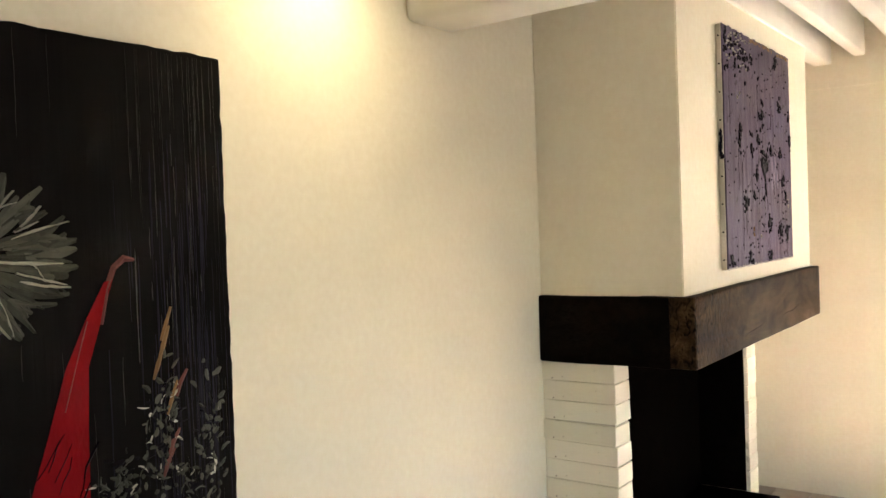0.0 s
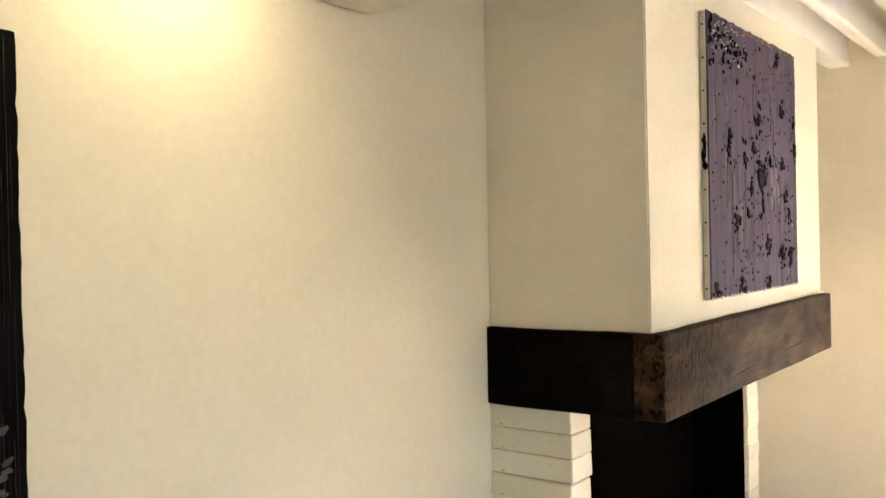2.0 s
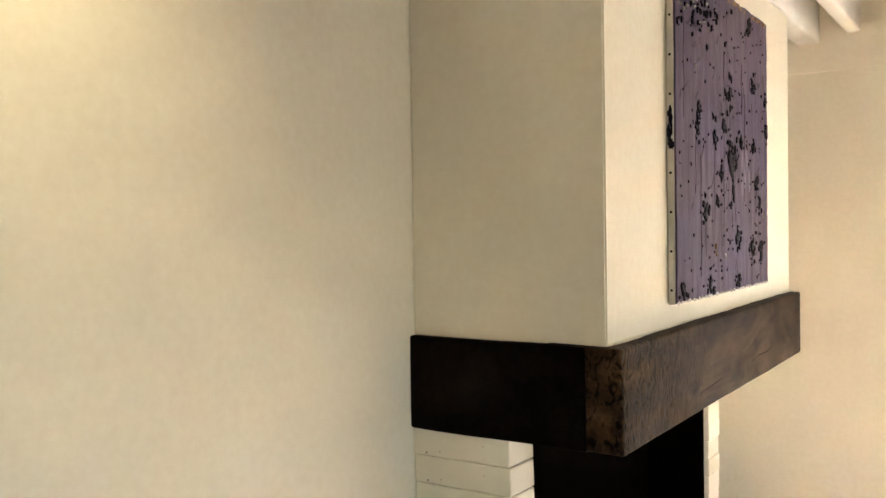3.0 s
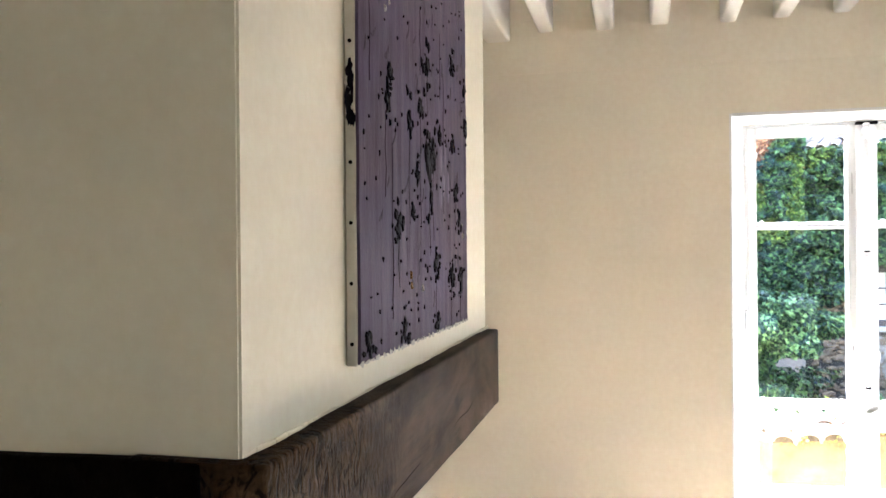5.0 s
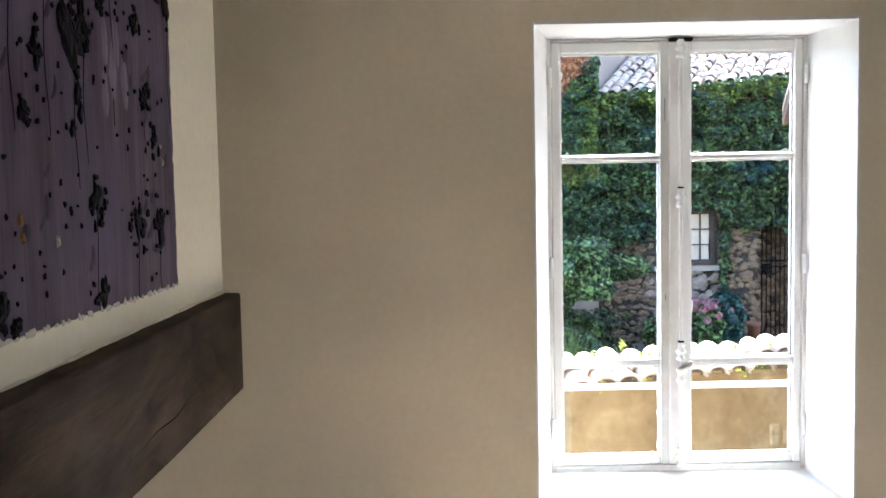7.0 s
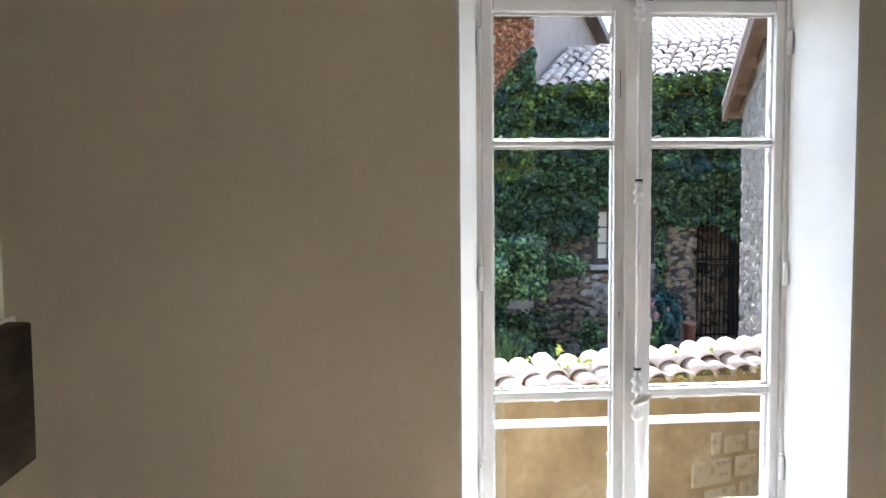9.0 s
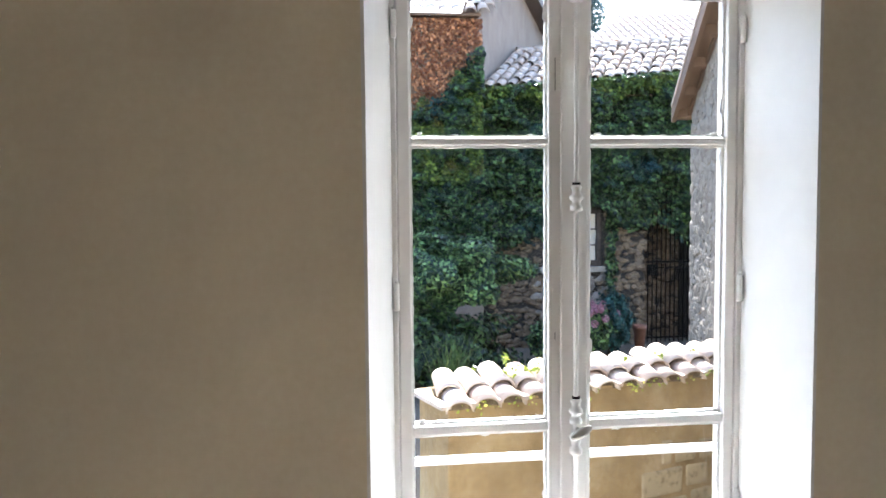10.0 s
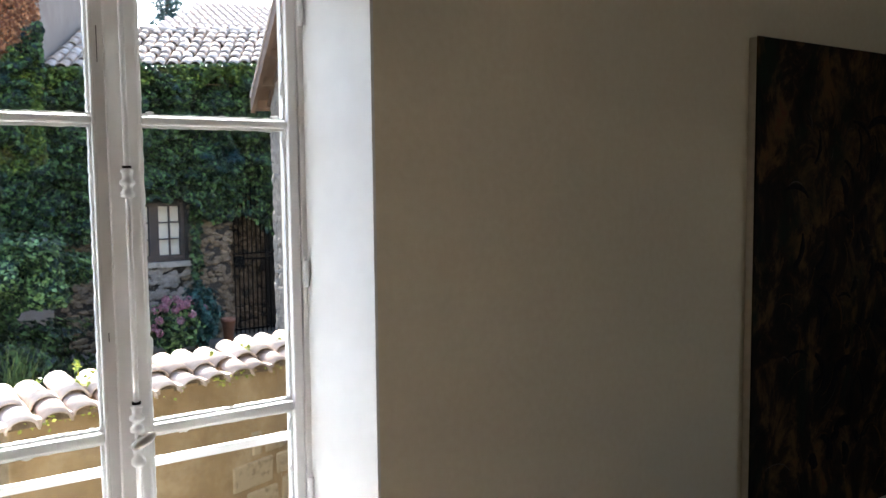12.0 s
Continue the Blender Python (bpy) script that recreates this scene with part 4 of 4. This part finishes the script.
bm = bmesh.new()
for i in range(19):
    box(bm, -0.08 + i * 0.236, 0.0 + i * 0.236, 0.0, 0.62, 1.118, 1.150)
part("coping_channel", rough_up(bm, 0.01, 12), TILE, GW)
bm = bmesh.new()
for x0, x1, z0, z1 in ((1.90, 2.36, 0.06, 0.30), (2.40, 2.66, 0.10, 0.30), (2.05, 2.42, -0.18, 0.03), (2.46, 2.85, -0.16, 0.06), (2.12, 2.24, 0.34, 0.56), (2.28, 2.52, 0.34, 0.50), (2.56, 2.84, 0.34, 0.52)):
    box(bm, x0, x1, 0.046, 0.16, z0, z1, bevel=0.022)
part("exposed_stones", rough_up(bm, 0.012, 9), WARM_STONE, GW, "pale stones showing through the render")
pl = []
for i in range(70):
    u = rt.random() * 4.0
    pl += [(u + rt.gauss(0, 0.03), rt.uniform(-0.05, 0.06), 1.12 + rt.gauss(0, 0.025)) for k in range(rt.randrange(1, 6))]
leaves("moss_tuft", pl, np.tile((0, -1, 0.6), (len(pl), 1)), 0.022, YELLOW_LEAF, GW, 0.8, 1.4, 3)
for u, h in ((0.42, 0.12), (0.72, 0.21), (0.80, 0.14), (1.05, 0.14), (0.95, 0.09), (2.0, 0.06), (2.4, 0.08), (2.75, 0.09), (3.1, 0.05)):
    pl = [(u + rt.gauss(0, 0.022), 0.42 + rt.gauss(0, 0.02), 1.21 + h * rt.random()) for k in range(int(60 * h) + 4)]
    leaves("weed", pl, np.tile((0, -0.4, 0.6), (len(pl), 1)), 0.032, YELLOW_LEAF, GW, 0.8, 2.0, int(u * 100))

# flower pot by the gate
pot = thing("flower_pot", "terracotta flower pot standing beside the iron gate", "pot", (6.57, 12.0, GROUND))
part("body", lathe(bmesh.new(), [(0.075, 0.0), (0.105, 0.35), (0.12, 0.35), (0.122, 0.42), (0.10, 0.42), (0.095, 0.33)], (0, 0, 0)), TERRACOTTA, pot, smooth=True)


def rubble(bm, x0, x1, z0, z1, y, depth, size, rng, skip=None):
    """Uneven flattish stones packed on an upright face towards -y."""
    count = int((x1 - x0) * (z1 - z0) / (size * size) * 1.9)
    for i in range(count):
        x, z = rng.uniform(x0, x1), rng.uniform(z0, z1)
        if skip and skip(x, z):
            continue
        w, h = size * rng.uniform(0.45, 1.0), size * rng.uniform(0.28, 0.6)
        m = Matrix.Translation((x, y, z)) @ Matrix.Rotation(rng.gauss(0, 0.16), 4, "Y") @ Matrix.Diagonal((w, depth * rng.uniform(0.7, 1.3), h, 1))
        for v in bmesh.ops.create_icosphere(bm, subdivisions=1, radius=1.0, matrix=m)["verts"]:
            v.co += Vector((rng.gauss(0, 0.06) * w, 0, rng.gauss(0, 0.08) * h))
    return bm


# ivy-clad back house with its window, tiled roof and gate
BH = thing("back_house", "old stone house covered in ivy with tiled roof", "house", (-0.13, 12.5, 0), kind="structure")


def eave_z(x):
    return 3.30 + 0.085 * (x - 4.05)


in_window = lambda x, z: 5.04 < x < 6.28 and 0.10 < z < 1.34
bm = bmesh.new()
for x0, x1, z0, z1 in ((-6, 5.16, GROUND, 3.3), (5.16, 6.18, GROUND, 0.25), (5.16, 6.18, 1.24, 3.3), (6.18, 6.96, GROUND, 3.4), (6.96, 7.90, 1.6, 3.5), (7.90, 12.0, GROUND, 3.5)):
    box(bm, x0, x1, 0, 0.4, z0, z1)
part("wall", bm, JOINT, BH, "brown rubble stone wall")
bm = rubble(bmesh.new(), 6.16, 6.98, GROUND, 1.9, 0.0, 0.05, 0.11, random.Random(4), in_window)
rubble(bm, 4.2, 5.5, GROUND, 0.9, 0.0, 0.05, 0.11, random.Random(6), in_window)
part("wall_stones", rough_up(bm, 0.012, 9), RUBBLE, BH, "uneven brown stones")
bm = rubble(bmesh.new(), 5.0, 6.30, -0.62, 0.15, -0.02, 0.028, 0.14, random.Random(5))
part("light_stones", rough_up(bm, 0.012, 7), SILL_STONE, BH, "pale limestone under the window")
part("sill", hewn(5.06, 6.28, -0.10, 0.2, 0.155, 0.248, 0.006, 5, 0.2, 0.012), STONE, BH, "pale stone window sill")
wd = new("window")
wd.parent = BH
for x0, x1, z0, z1 in ((5.16, 5.23, 0.25, 1.24), (6.11, 6.18, 0.25, 1.24), (5.23, 6.11, 0.25, 0.35), (5.23, 6.11, 1.17, 1.24), (5.59, 5.75, 0.35, 1.17)):
    part("frame", box_bm(x0, x1, 0.03, 0.10, z0, z1, bevel=0.006), DARK_WOOD, wd, "dark brown wooden frame")
for x0 in (5.23, 5.75):
    part("glazing_bar", box_bm(x0 + 0.18 - 0.012, x0 + 0.18 + 0.012, 0.042, 0.085, 0.35, 1.17), DARK_WOOD, wd)
    for z in (0.62, 0.90):
        part("glazing_bar", box_bm(x0, x0 + 0.36, 0.044, 0.083, z - 0.011, z + 0.011), DARK_WOOD, wd)
    part("curtain", rough_up(box_bm(x0, x0 + 0.36, 0.125, 0.135, 0.33, 1.19), 0.016, 7, 8), CURTAIN, wd, "cream curtain behind the panes")
part("lining", box_bm(5.16, 6.18, 0.36, 0.40, 0.25, 1.24), CURTAIN, wd)
# recess behind the gate, walls in the dark joint colour to give its shade
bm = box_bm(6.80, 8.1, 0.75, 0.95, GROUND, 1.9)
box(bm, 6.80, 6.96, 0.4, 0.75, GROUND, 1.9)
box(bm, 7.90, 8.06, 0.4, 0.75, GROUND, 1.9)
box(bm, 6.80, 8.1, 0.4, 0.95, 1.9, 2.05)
part("recess_wall", bm, JOINT, BH, "stone recess with its shade in the wall colour")
part("recess_stones", rough_up(rubble(bmesh.new(), 6.96, 7.90, GROUND, 1.6, 0.74, 0.05, 0.11, random.Random(14)), 0.012, 9), RUBBLE, BH, "uneven brown stones")
part("soffit", box_bm(4.05, 9.5, -0.2, 0.4, 3.2, 3.21), EAVE_WOOD, BH)
# roof slope of single tiles
SL = radians(23)
roof = new("roof")
roof.parent = BH
bm = bmesh.new()
pts = [(3.98, -0.22), (9.9, -0.22), (9.9, 1.72), (4.98, 1.72)]
vs = [bm.verts.new((x, y, eave_z(x) + (y + 0.22) * math.tan(SL) - 0.015)) for x, y in pts]
vs2 = [bm.verts.new(v.co - Vector((0, 0, 0.05))) for v in vs]
bm.faces.new(vs)
bm.faces.new(vs2[::-1])
for i in range(4):
    bm.faces.new((vs[i], vs2[i], vs2[(i + 1) % 4], vs[(i + 1) % 4]))
bmesh.ops.recalc_face_normals(bm, faces=bm.faces[:])
part("roof_deck", bm, RUBBLE, roof, "deck in the brown of shaded tile channels")
for i in range(26):
    for k in range(7):
        y = -0.28 + k * 0.285 + rt.uniform(-0.02, 0.02)
        x = 4.08 + i * 0.208 + (y + 0.28) * 0.52 + rt.uniform(-0.012, 0.012)
        b = new("roof_tile", CANAL)
        b.parent = roof
        b.matrix_basis = pose(x, y, eave_z(x) + (y + 0.22) * math.tan(SL) + 0.012, math.degrees(SL) - 2.5 + rt.uniform(-2, 2), rt.uniform(-3, 3), -27 + rt.uniform(-3.5, 3.5)) @ Matrix.Scale(0.96 * rt.uniform(0.95, 1.05), 4)
for i in range(18):
    b = new("ridge_tile", CANAL)
    b.parent = roof
    x = 5.05 + i * 0.33
    b.matrix_basis = pose(x, 1.72, eave_z(x) + 1.94 * math.tan(SL) + 0.02, 0, 0, -90 + rt.uniform(-3, 3)) @ Matrix.Scale(1.1, 4)

# gate of upright iron bars
gate = thing("iron_gate", "tall black wrought iron gate in the stone wall", "gate", (6.84, 12.42, GROUND))
for i in range(10):
    x = 0.03 + i * 0.082
    part("bar", tube(bmesh.new(), (x, 0, 0.04), (x, 0, 2.66 + 0.10 * math.sin(i * 0.31)), 0.011, 6), IRON, gate)
for z in (0.12, 1.36, 1.46, 2.5):
    part("rail", box_bm(0.0, 0.80, -0.014, 0.014, z - 0.016, z + 0.016), IRON, gate)
part("lock", box_bm(0.02, 0.21, -0.03, 0.03, 1.22, 1.42, bevel=0.01), IRON, gate, "iron lock box")

# house on the other side, its front under russet creeper, its gable in grey render
LH = thing("creeper_house", "tall house with russet creeper front and grey gable", "house", (3.87, 12.35, 0), kind="structure")
gd = Vector((2.07, 3.95, 0)) / Vector((2.07, 3.95, 0)).length
bm = bmesh.new()
prism(bm, [(-7, 0), (0, 0), (gd.x * 5.0, gd.y * 5.0), (-7 + gd.x * 5.0, gd.y * 5.0)], GROUND, 4.52)
part("wall", bm, GREY_RENDER, LH, "grey cement rendered wall")
bm = bmesh.new()
a = [Vector((0, 0, 4.52)), gd * 1.2 + Vector((0, 0, 5.9)), gd * 5.0 + Vector((0, 0, 4.82)), gd * 5.0 + Vector((0, 0, 4.52))]
b2 = [p + Vector((-0.3, 0.1, 0)) for p in a]
va, vb = [bm.verts.new(p) for p in a], [bm.verts.new(p) for p in b2]
bm.faces.new(va)
bm.faces.new(vb[::-1])
for i in range(4):
    bm.faces.new((va[i], vb[i], vb[(i + 1) % 4], va[(i + 1) % 4]))
bmesh.ops.recalc_face_normals(bm, faces=bm.faces[:])
part("gable", bm, GREY_RENDER, LH)
bm = bmesh.new()
side = Vector((gd.y, -gd.x, 0))
p0, p1_ = a[1], a[2] + gd * 0.35 + Vector((0, 0, -0.09))
c = [p0 - side * 0.2, p0 + side * 0.28, p1_ + side * 0.28, p1_ - side * 0.2]
lo = [bm.verts.new(v + Vector((0, 0, -0.02))) for v in c]
hi = [bm.verts.new(v + Vector((0, 0, 0.18))) for v in c]
bm.faces.new(lo[::-1])
bm.faces.new(hi)
for i in range(4):
    bm.faces.new((lo[i], lo[(i + 1) % 4], hi[(i + 1) % 4], hi[i]))
bmesh.ops.recalc_face_normals(bm, faces=bm.faces[:])
part("verge_board", bm, DARK_WOOD, LH, "dark timber verge board")
lr = new("roof")
lr.parent = LH
for i in range(16):
    for k in range(3):
        b = new("roof_tile", CANAL)
        b.parent = lr
        b.matrix_basis = pose(-3.2 + i * 0.215 + k * 0.16, -0.28 + k * 0.33, 4.50 + k * 0.15 + rt.uniform(-0.01, 0.01), 25, rt.uniform(-3, 3), -6 + rt.uniform(-3, 3)) @ Matrix.Scale(1.05, 4)
part("roof_deck", prism(bmesh.new(), [(-7, -0.2), (0.0, -0.2), (-0.3, 1.2), (-6, 1.2)], 4.46, 4.50), EAVE_WOOD, LH)
rng = np.random.default_rng(12)
n = 11000
x = rng.uniform(-2.6, 0.03, n)
z = 4.42 - 2.7 * rng.random(n) ** 1.3 * (0.75 + 0.25 * np.sin(x * 4))
leaves("creeper_leaves", np.stack([x, -0.05 - rng.random(n) * 0.07, z], 1), np.tile((0, -1, 0.3), (n, 1)), 0.048, CREEPER, LH, 0.5, 1.2, 2)

# stone outbuilding at the side, with a boarded eave
SB = thing("stone_barn", "pale limestone barn wall under a boarded timber eave", "barn", (5.85, 8.05, 0), kind="structure")
bd = Vector((-0.57, -2.05, 0)).normalized()
bn = Vector((bd.y, -bd.x, 0))  # outward, towards the courtyard
ang = math.degrees(math.atan2(-bd.y, -bd.x))
bm = bmesh.new()
cs = [Vector((0, 0, 0)), bd * 6, bd * 6 - bn * 4, -bn * 4]
cs = [c + bn * 0.12 for c in cs]
lo = [bm.verts.new((c.x, c.y, GROUND)) for c in cs]
hi = [bm.verts.new((c.x, c.y, 2.55 + 0.36 * max(0, c.dot(bd)))) for c in cs]
bm.faces.new(lo[::-1])
bm.faces.new(hi)
for i in range(4):
    bm.faces.new((lo[i], lo[(i + 1) % 4], hi[(i + 1) % 4], hi[i]))
bmesh.ops.recalc_face_normals(bm, faces=bm.faces[:])
part("wall", bm, BARN_STONE, SB, "pale limestone wall")
bm = bmesh.new()
rng2 = random.Random(8)
turn = Matrix.Rotation(math.atan2(bd.y, bd.x), 4, "Z")
for i in range(2600):
    s, z = 4.2 * rng2.random() ** 1.3, rng2.uniform(GROUND, 4.2)
    if z > 2.5 + 0.36 * s:
        continue
    p = bd * s + bn * 0.12
    w, h = rng2.uniform(0.06, 0.15), rng2.uniform(0.04, 0.09)
    mt = Matrix.Translation((p.x, p.y, z)) @ turn @ Matrix.Rotation(rng2.gauss(0, 0.15), 4, "Y") @ Matrix.Diagonal((w, rng2.uniform(0.012, 0.024), h, 1))
    bmesh.ops.create_icosphere(bm, subdivisions=1, radius=1.0, matrix=mt)
part("wall_stones", rough_up(bm, 0.008, 8), BARN_STONE, SB, "uneven pale limestone blocks")
ev = new("eave")
ev.parent = SB


def eave_box(s0, s1, o0, o1, z0, z1, material, name):
    """A timber along the rising verge: s along the wall, o out from it, z above the slope."""
    bm = bmesh.new()
    vv = []
    for s, o, zz in ((s0, o0, z0), (s1, o0, z0), (s1, o1, z0), (s0, o1, z0), (s0, o0, z1), (s1, o0, z1), (s1, o1, z1), (s0, o1, z1)):
        p = bd * s + bn * o
        vv.append(bm.verts.new((p.x, p.y, 2.56 + 0.36 * s + zz)))
    for f in ((0, 3, 2, 1), (4, 5, 6, 7), (0, 1, 5, 4), (1, 2, 6, 5), (2, 3, 7, 6), (3, 0, 4, 7)):
        bm.faces.new([vv[i] for i in f])
    bmesh.ops.recalc_face_normals(bm, faces=bm.faces[:])
    return part(name, bm, material, ev)


eave_box(-0.30, 4.5, -0.4, 0.30, 0.10, 0.13, EAVE_WOOD, "soffit_board")
eave_box(-0.32, 4.5, 0.28, 0.33, -0.02, 0.15, EAVE_WOOD, "fascia")
for s in (-0.30, 0.30, 0.95, 1.6, 2.25, 2.9):
    eave_box(s, s + 0.07, 0.0, 0.28, 0.0, 0.10, EAVE_WOOD, "rafter")
eave_box(-0.30, 4.5, 0.10, 0.14, 0.02, 0.10, EAVE_WOOD, "batten")
eave_box(-0.30, 4.5, -0.4, 0.34, 0.155, 0.20, TILE, "tile_edge")

# far roof and a conifer behind, distance haze put into its pale needle colour
FR = thing("far_house", "distant house with a pale tiled roof", "house", (9.3, 20.5, 0.27), kind="structure")
part("wall", box_bm(-0.9, 6, 0.2, 4, GROUND, 5.0), GREY_RENDER, FR)
bm = bmesh.new()
vs = [bm.verts.new(c) for c in ((-1.4, -0.2, 5.0), (6, -0.2, 5.3), (6, 2.6, 6.72), (0.8, 2.6, 6.40))]
bm.faces.new(vs)
bmesh.ops.solidify(bm, geom=bm.faces[:], thickness=0.08)
part("roof_deck", bm, TILE, FR)
bm = bmesh.new()
for i in range(30):
    for k in range(7):
        x, y = -1.3 + i * 0.23, -0.2 + k * 0.38
        if x < -1.3 + k * 0.34:
            continue
        zz = 5.06 + 0.045 * (x + 1.3) + (y + 0.2) * 0.50
        tube(bm, (x, y, zz), (x, y + 0.42, zz + 0.20), 0.10, 8, 0.085)
tagged(part("roof_tiles", bm, TILE, FR), kind="stuff")
con = thing("conifer", "conifer far behind the roofs, haze in its colour", "tree", (10.75, 28.0, GROUND))
part("trunk", tube(bmesh.new(), (0, 0, 0), (0, 0, 11.0), 0.22, 8, 0.03), BARK, con)
rng = np.random.default_rng(3)
n = 5200
h = rng.uniform(3.0, 11.3, n)
rr = (11.6 - h) * 0.24 * np.sqrt(rng.random(n)) * (0.75 + 0.25 * np.sin(h * 5))
aa = rng.uniform(0, math.tau, n)
leaves("crown", np.stack([np.cos(aa) * rr, np.sin(aa) * rr, h], 1), np.tile((0, 0, 1.0), (n, 1)), 0.06, CONIFER, con, 0.6, 4.0, 4)

# ivy over the back house
rng = np.random.default_rng(21)
n = 190000
x = rng.uniform(1.4, 8.1, n)
z = rng.uniform(-0.9, 3.9, n)
low = 0.80 + 0.16 * np.sin(x * 2.1 + 0.6) + 0.12 * np.sin(x * 5.3 + 1) - 0.25 * (x < 4.1) - 0.12 * (x < 4.95) + 0.25 * rng.random(n)
top = eave_z(x) - 0.06 + 0.09 * rng.random(n)
top = np.where(x < 4.0, 2.45 + 1.35 * ((x - 2.8) / 1.2).clip(0, 1) ** 1.6 + 0.45 * rng.random(n), top)
keep = (z > low) & (z < top) & ~((x > 5.13) & (x < 6.21) & (z < 1.27 + 0.05 * np.sin(x * 17)))
keep |= (x > 6.22) & (x < 6.42 + 0.05 * np.sin(z * 9)) & (z > -0.2) & (z < 1.4)
x, z = x[keep], z[keep]
clump = np.array([noise.noise(Vector((a * 2.4, b * 3.0, 0.0))) + 0.6 * noise.noise(Vector((a * 6.5, b * 7.5, 3.0))) for a, b in zip(x, z)])
hang = ((z - 1.0) / 2.5).clip(0, 1)
depth = 0.05 + 0.34 * (clump + 0.40).clip(0, 1) + 0.20 * hang * (0.5 + clump).clip(0, 1)
thin = rng.random(len(x)) < (0.40 + 0.9 * (clump + 0.3)).clip(0.20, 1)
x, z, depth = x[thin], z[thin], depth[thin]
y = -depth * rng.random(len(x)) ** 0.35 - 0.02 - 0.17 * (x < 4.04)
leaves("ivy", np.stack([x, y, z], 1), np.tile((0, -1, 0.8), (len(x), 1)), 0.058, IVY, BH, 0.55, 1.15, 5)
# lighter ivy climbing the corner of the creeper house
n = 7000
x = 4.0 - 1.25 * rng.random(n) ** 1.2
z = 1.7 + (1.95 - 0.75 * (4.0 - x) + 0.22 * np.sin(x * 11)) * rng.random(n) ** 0.9
leaves("ivy_climber", np.stack([x, -0.32 - 0.14 * rng.random(n), z], 1), np.tile((0, -0.9, 0.6), (n, 1)), 0.055, FRINGE, BH, 0.6, 1.2, 16)
# fringe under the eave, its sunlit look put into a yellow-green leaf colour
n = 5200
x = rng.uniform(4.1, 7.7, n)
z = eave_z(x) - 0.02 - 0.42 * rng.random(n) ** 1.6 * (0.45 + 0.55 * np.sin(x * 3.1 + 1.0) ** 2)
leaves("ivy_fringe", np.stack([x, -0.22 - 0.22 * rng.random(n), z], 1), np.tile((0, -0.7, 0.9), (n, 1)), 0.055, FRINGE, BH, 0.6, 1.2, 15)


def shrub(name, label, at, size, count, leaf, material, seed, category="shrub", dome=0.0):
    """A leafy bush: twigs and a shell of leaves in uneven clumps."""
    t = thing(name, label, category, at)
    rng = np.random.default_rng(seed)
    bm = bmesh.new()
    for i in range(12):
        a, r = rng.uniform(0, math.tau), rng.uniform(0.2, 0.7)
        tube(bm, (0.05 * math.cos(a), 0.05 * math.sin(a), 0), (size[0] * r * math.cos(a), size[1] * r * math.sin(a), size[2] * rng.uniform(0.9, 1.5)), 0.016, 6, 0.006)
    part("stems", bm, BARK, t)
    d = rng.normal(0, 1, (count, 3))
    d /= np.linalg.norm(d, axis=1)[:, None]
    lump = 0.80 + 0.22 * np.sin(d[:, 0] * 7 + seed) * np.sin(d[:, 2] * 6 + 1) + 0.12 * np.sin(d[:, 1] * 11 + d[:, 0] * 9)
    r = lump * (0.72 + 0.28 * rng.random(count) ** 0.5)
    p = d * r[:, None] * np.array(size) + np.array((0, 0, size[2] * (1.0 + dome)))
    p[:, 2] = np.maximum(p[:, 2], 0.03)
    leaves("foliage", p, d + np.array((0, 0, 0.5)), leaf, material, t, 0.5, 1.4, seed)
    return t


shrub("shrub", "broad rounded green shrub in the courtyard", (2.84, 10.2, GROUND + 0.72), (1.46, 0.95, 0.63), 26000, 0.052, BUSH, 2, dome=0.35)
shrub("shrub", "low dark shrub under the broad shrub", (2.3, 9.7, GROUND), (1.75, 0.9, 0.60), 12000, 0.06, IVY, 5)
shrub("shrub", "blue-green leafy plant beside the hydrangea", (5.93, 11.6, GROUND), (0.36, 0.35, 0.56), 4200, 0.05, TEAL, 7)
shrub("shrub", "small bright green plant below the stone wall", (4.62, 11.2, GROUND), (0.22, 0.2, 0.34), 1400, 0.045, BUSH, 8)
shrub("shrub", "low leafy weeds at the end of the garden wall", (2.02, 5.0, GROUND - 0.45), (0.20, 0.22, 0.30), 1500, 0.04, BUSH, 12)
hy = shrub("hydrangea", "hydrangea bush with pink flower heads", (5.54, 11.55, GROUND), (0.44, 0.40, 0.46), 3200, 0.065, BUSH, 9)
rng = np.random.default_rng(40)
for i in range(20):
    a, b = rng.uniform(0, math.tau), rng.uniform(0.2, 1.7)
    c = np.array((0.52 * math.cos(a) * math.sin(b), -0.44 * abs(math.sin(a)) * math.sin(b) - 0.05, 0.46 + 0.46 * math.cos(b)))
    d = rng.normal(0, 1, (70, 3))
    d /= np.linalg.norm(d, axis=1)[:, None]
    leaves("flower_head", c + d * 0.058, d, 0.030, PINK, hy, 0.2, 1.0, 50 + i)
gr = thing("grass_clump", "tall dry ornamental grass clump", "grass", (2.85, 8.7, GROUND), kind="stuff")
bm = bmesh.new()
for i in range(160):
    a, l, h = rt.uniform(0, math.tau), rt.uniform(0.1, 0.55), rt.uniform(0.6, 1.25)
    ax, ay = rt.gauss(0, 0.12), rt.gauss(0, 0.1)
    prev = None
    for k in range(5):
        s = k / 4
        c = Vector((ax + math.cos(a) * l * s * s, ay + math.sin(a) * l * s * s, h * s * (1 - 0.15 * s)))
        wv = Vector((-math.sin(a), math.cos(a), 0)) * 0.006 * (1 - s * 0.85)
        cur = (bm.verts.new(c - wv), bm.verts.new(c + wv))
        if prev:
            bm.faces.new((prev[0], prev[1], cur[1], cur[0]))
        prev = cur
part("blades", bm, GRASS, gr)
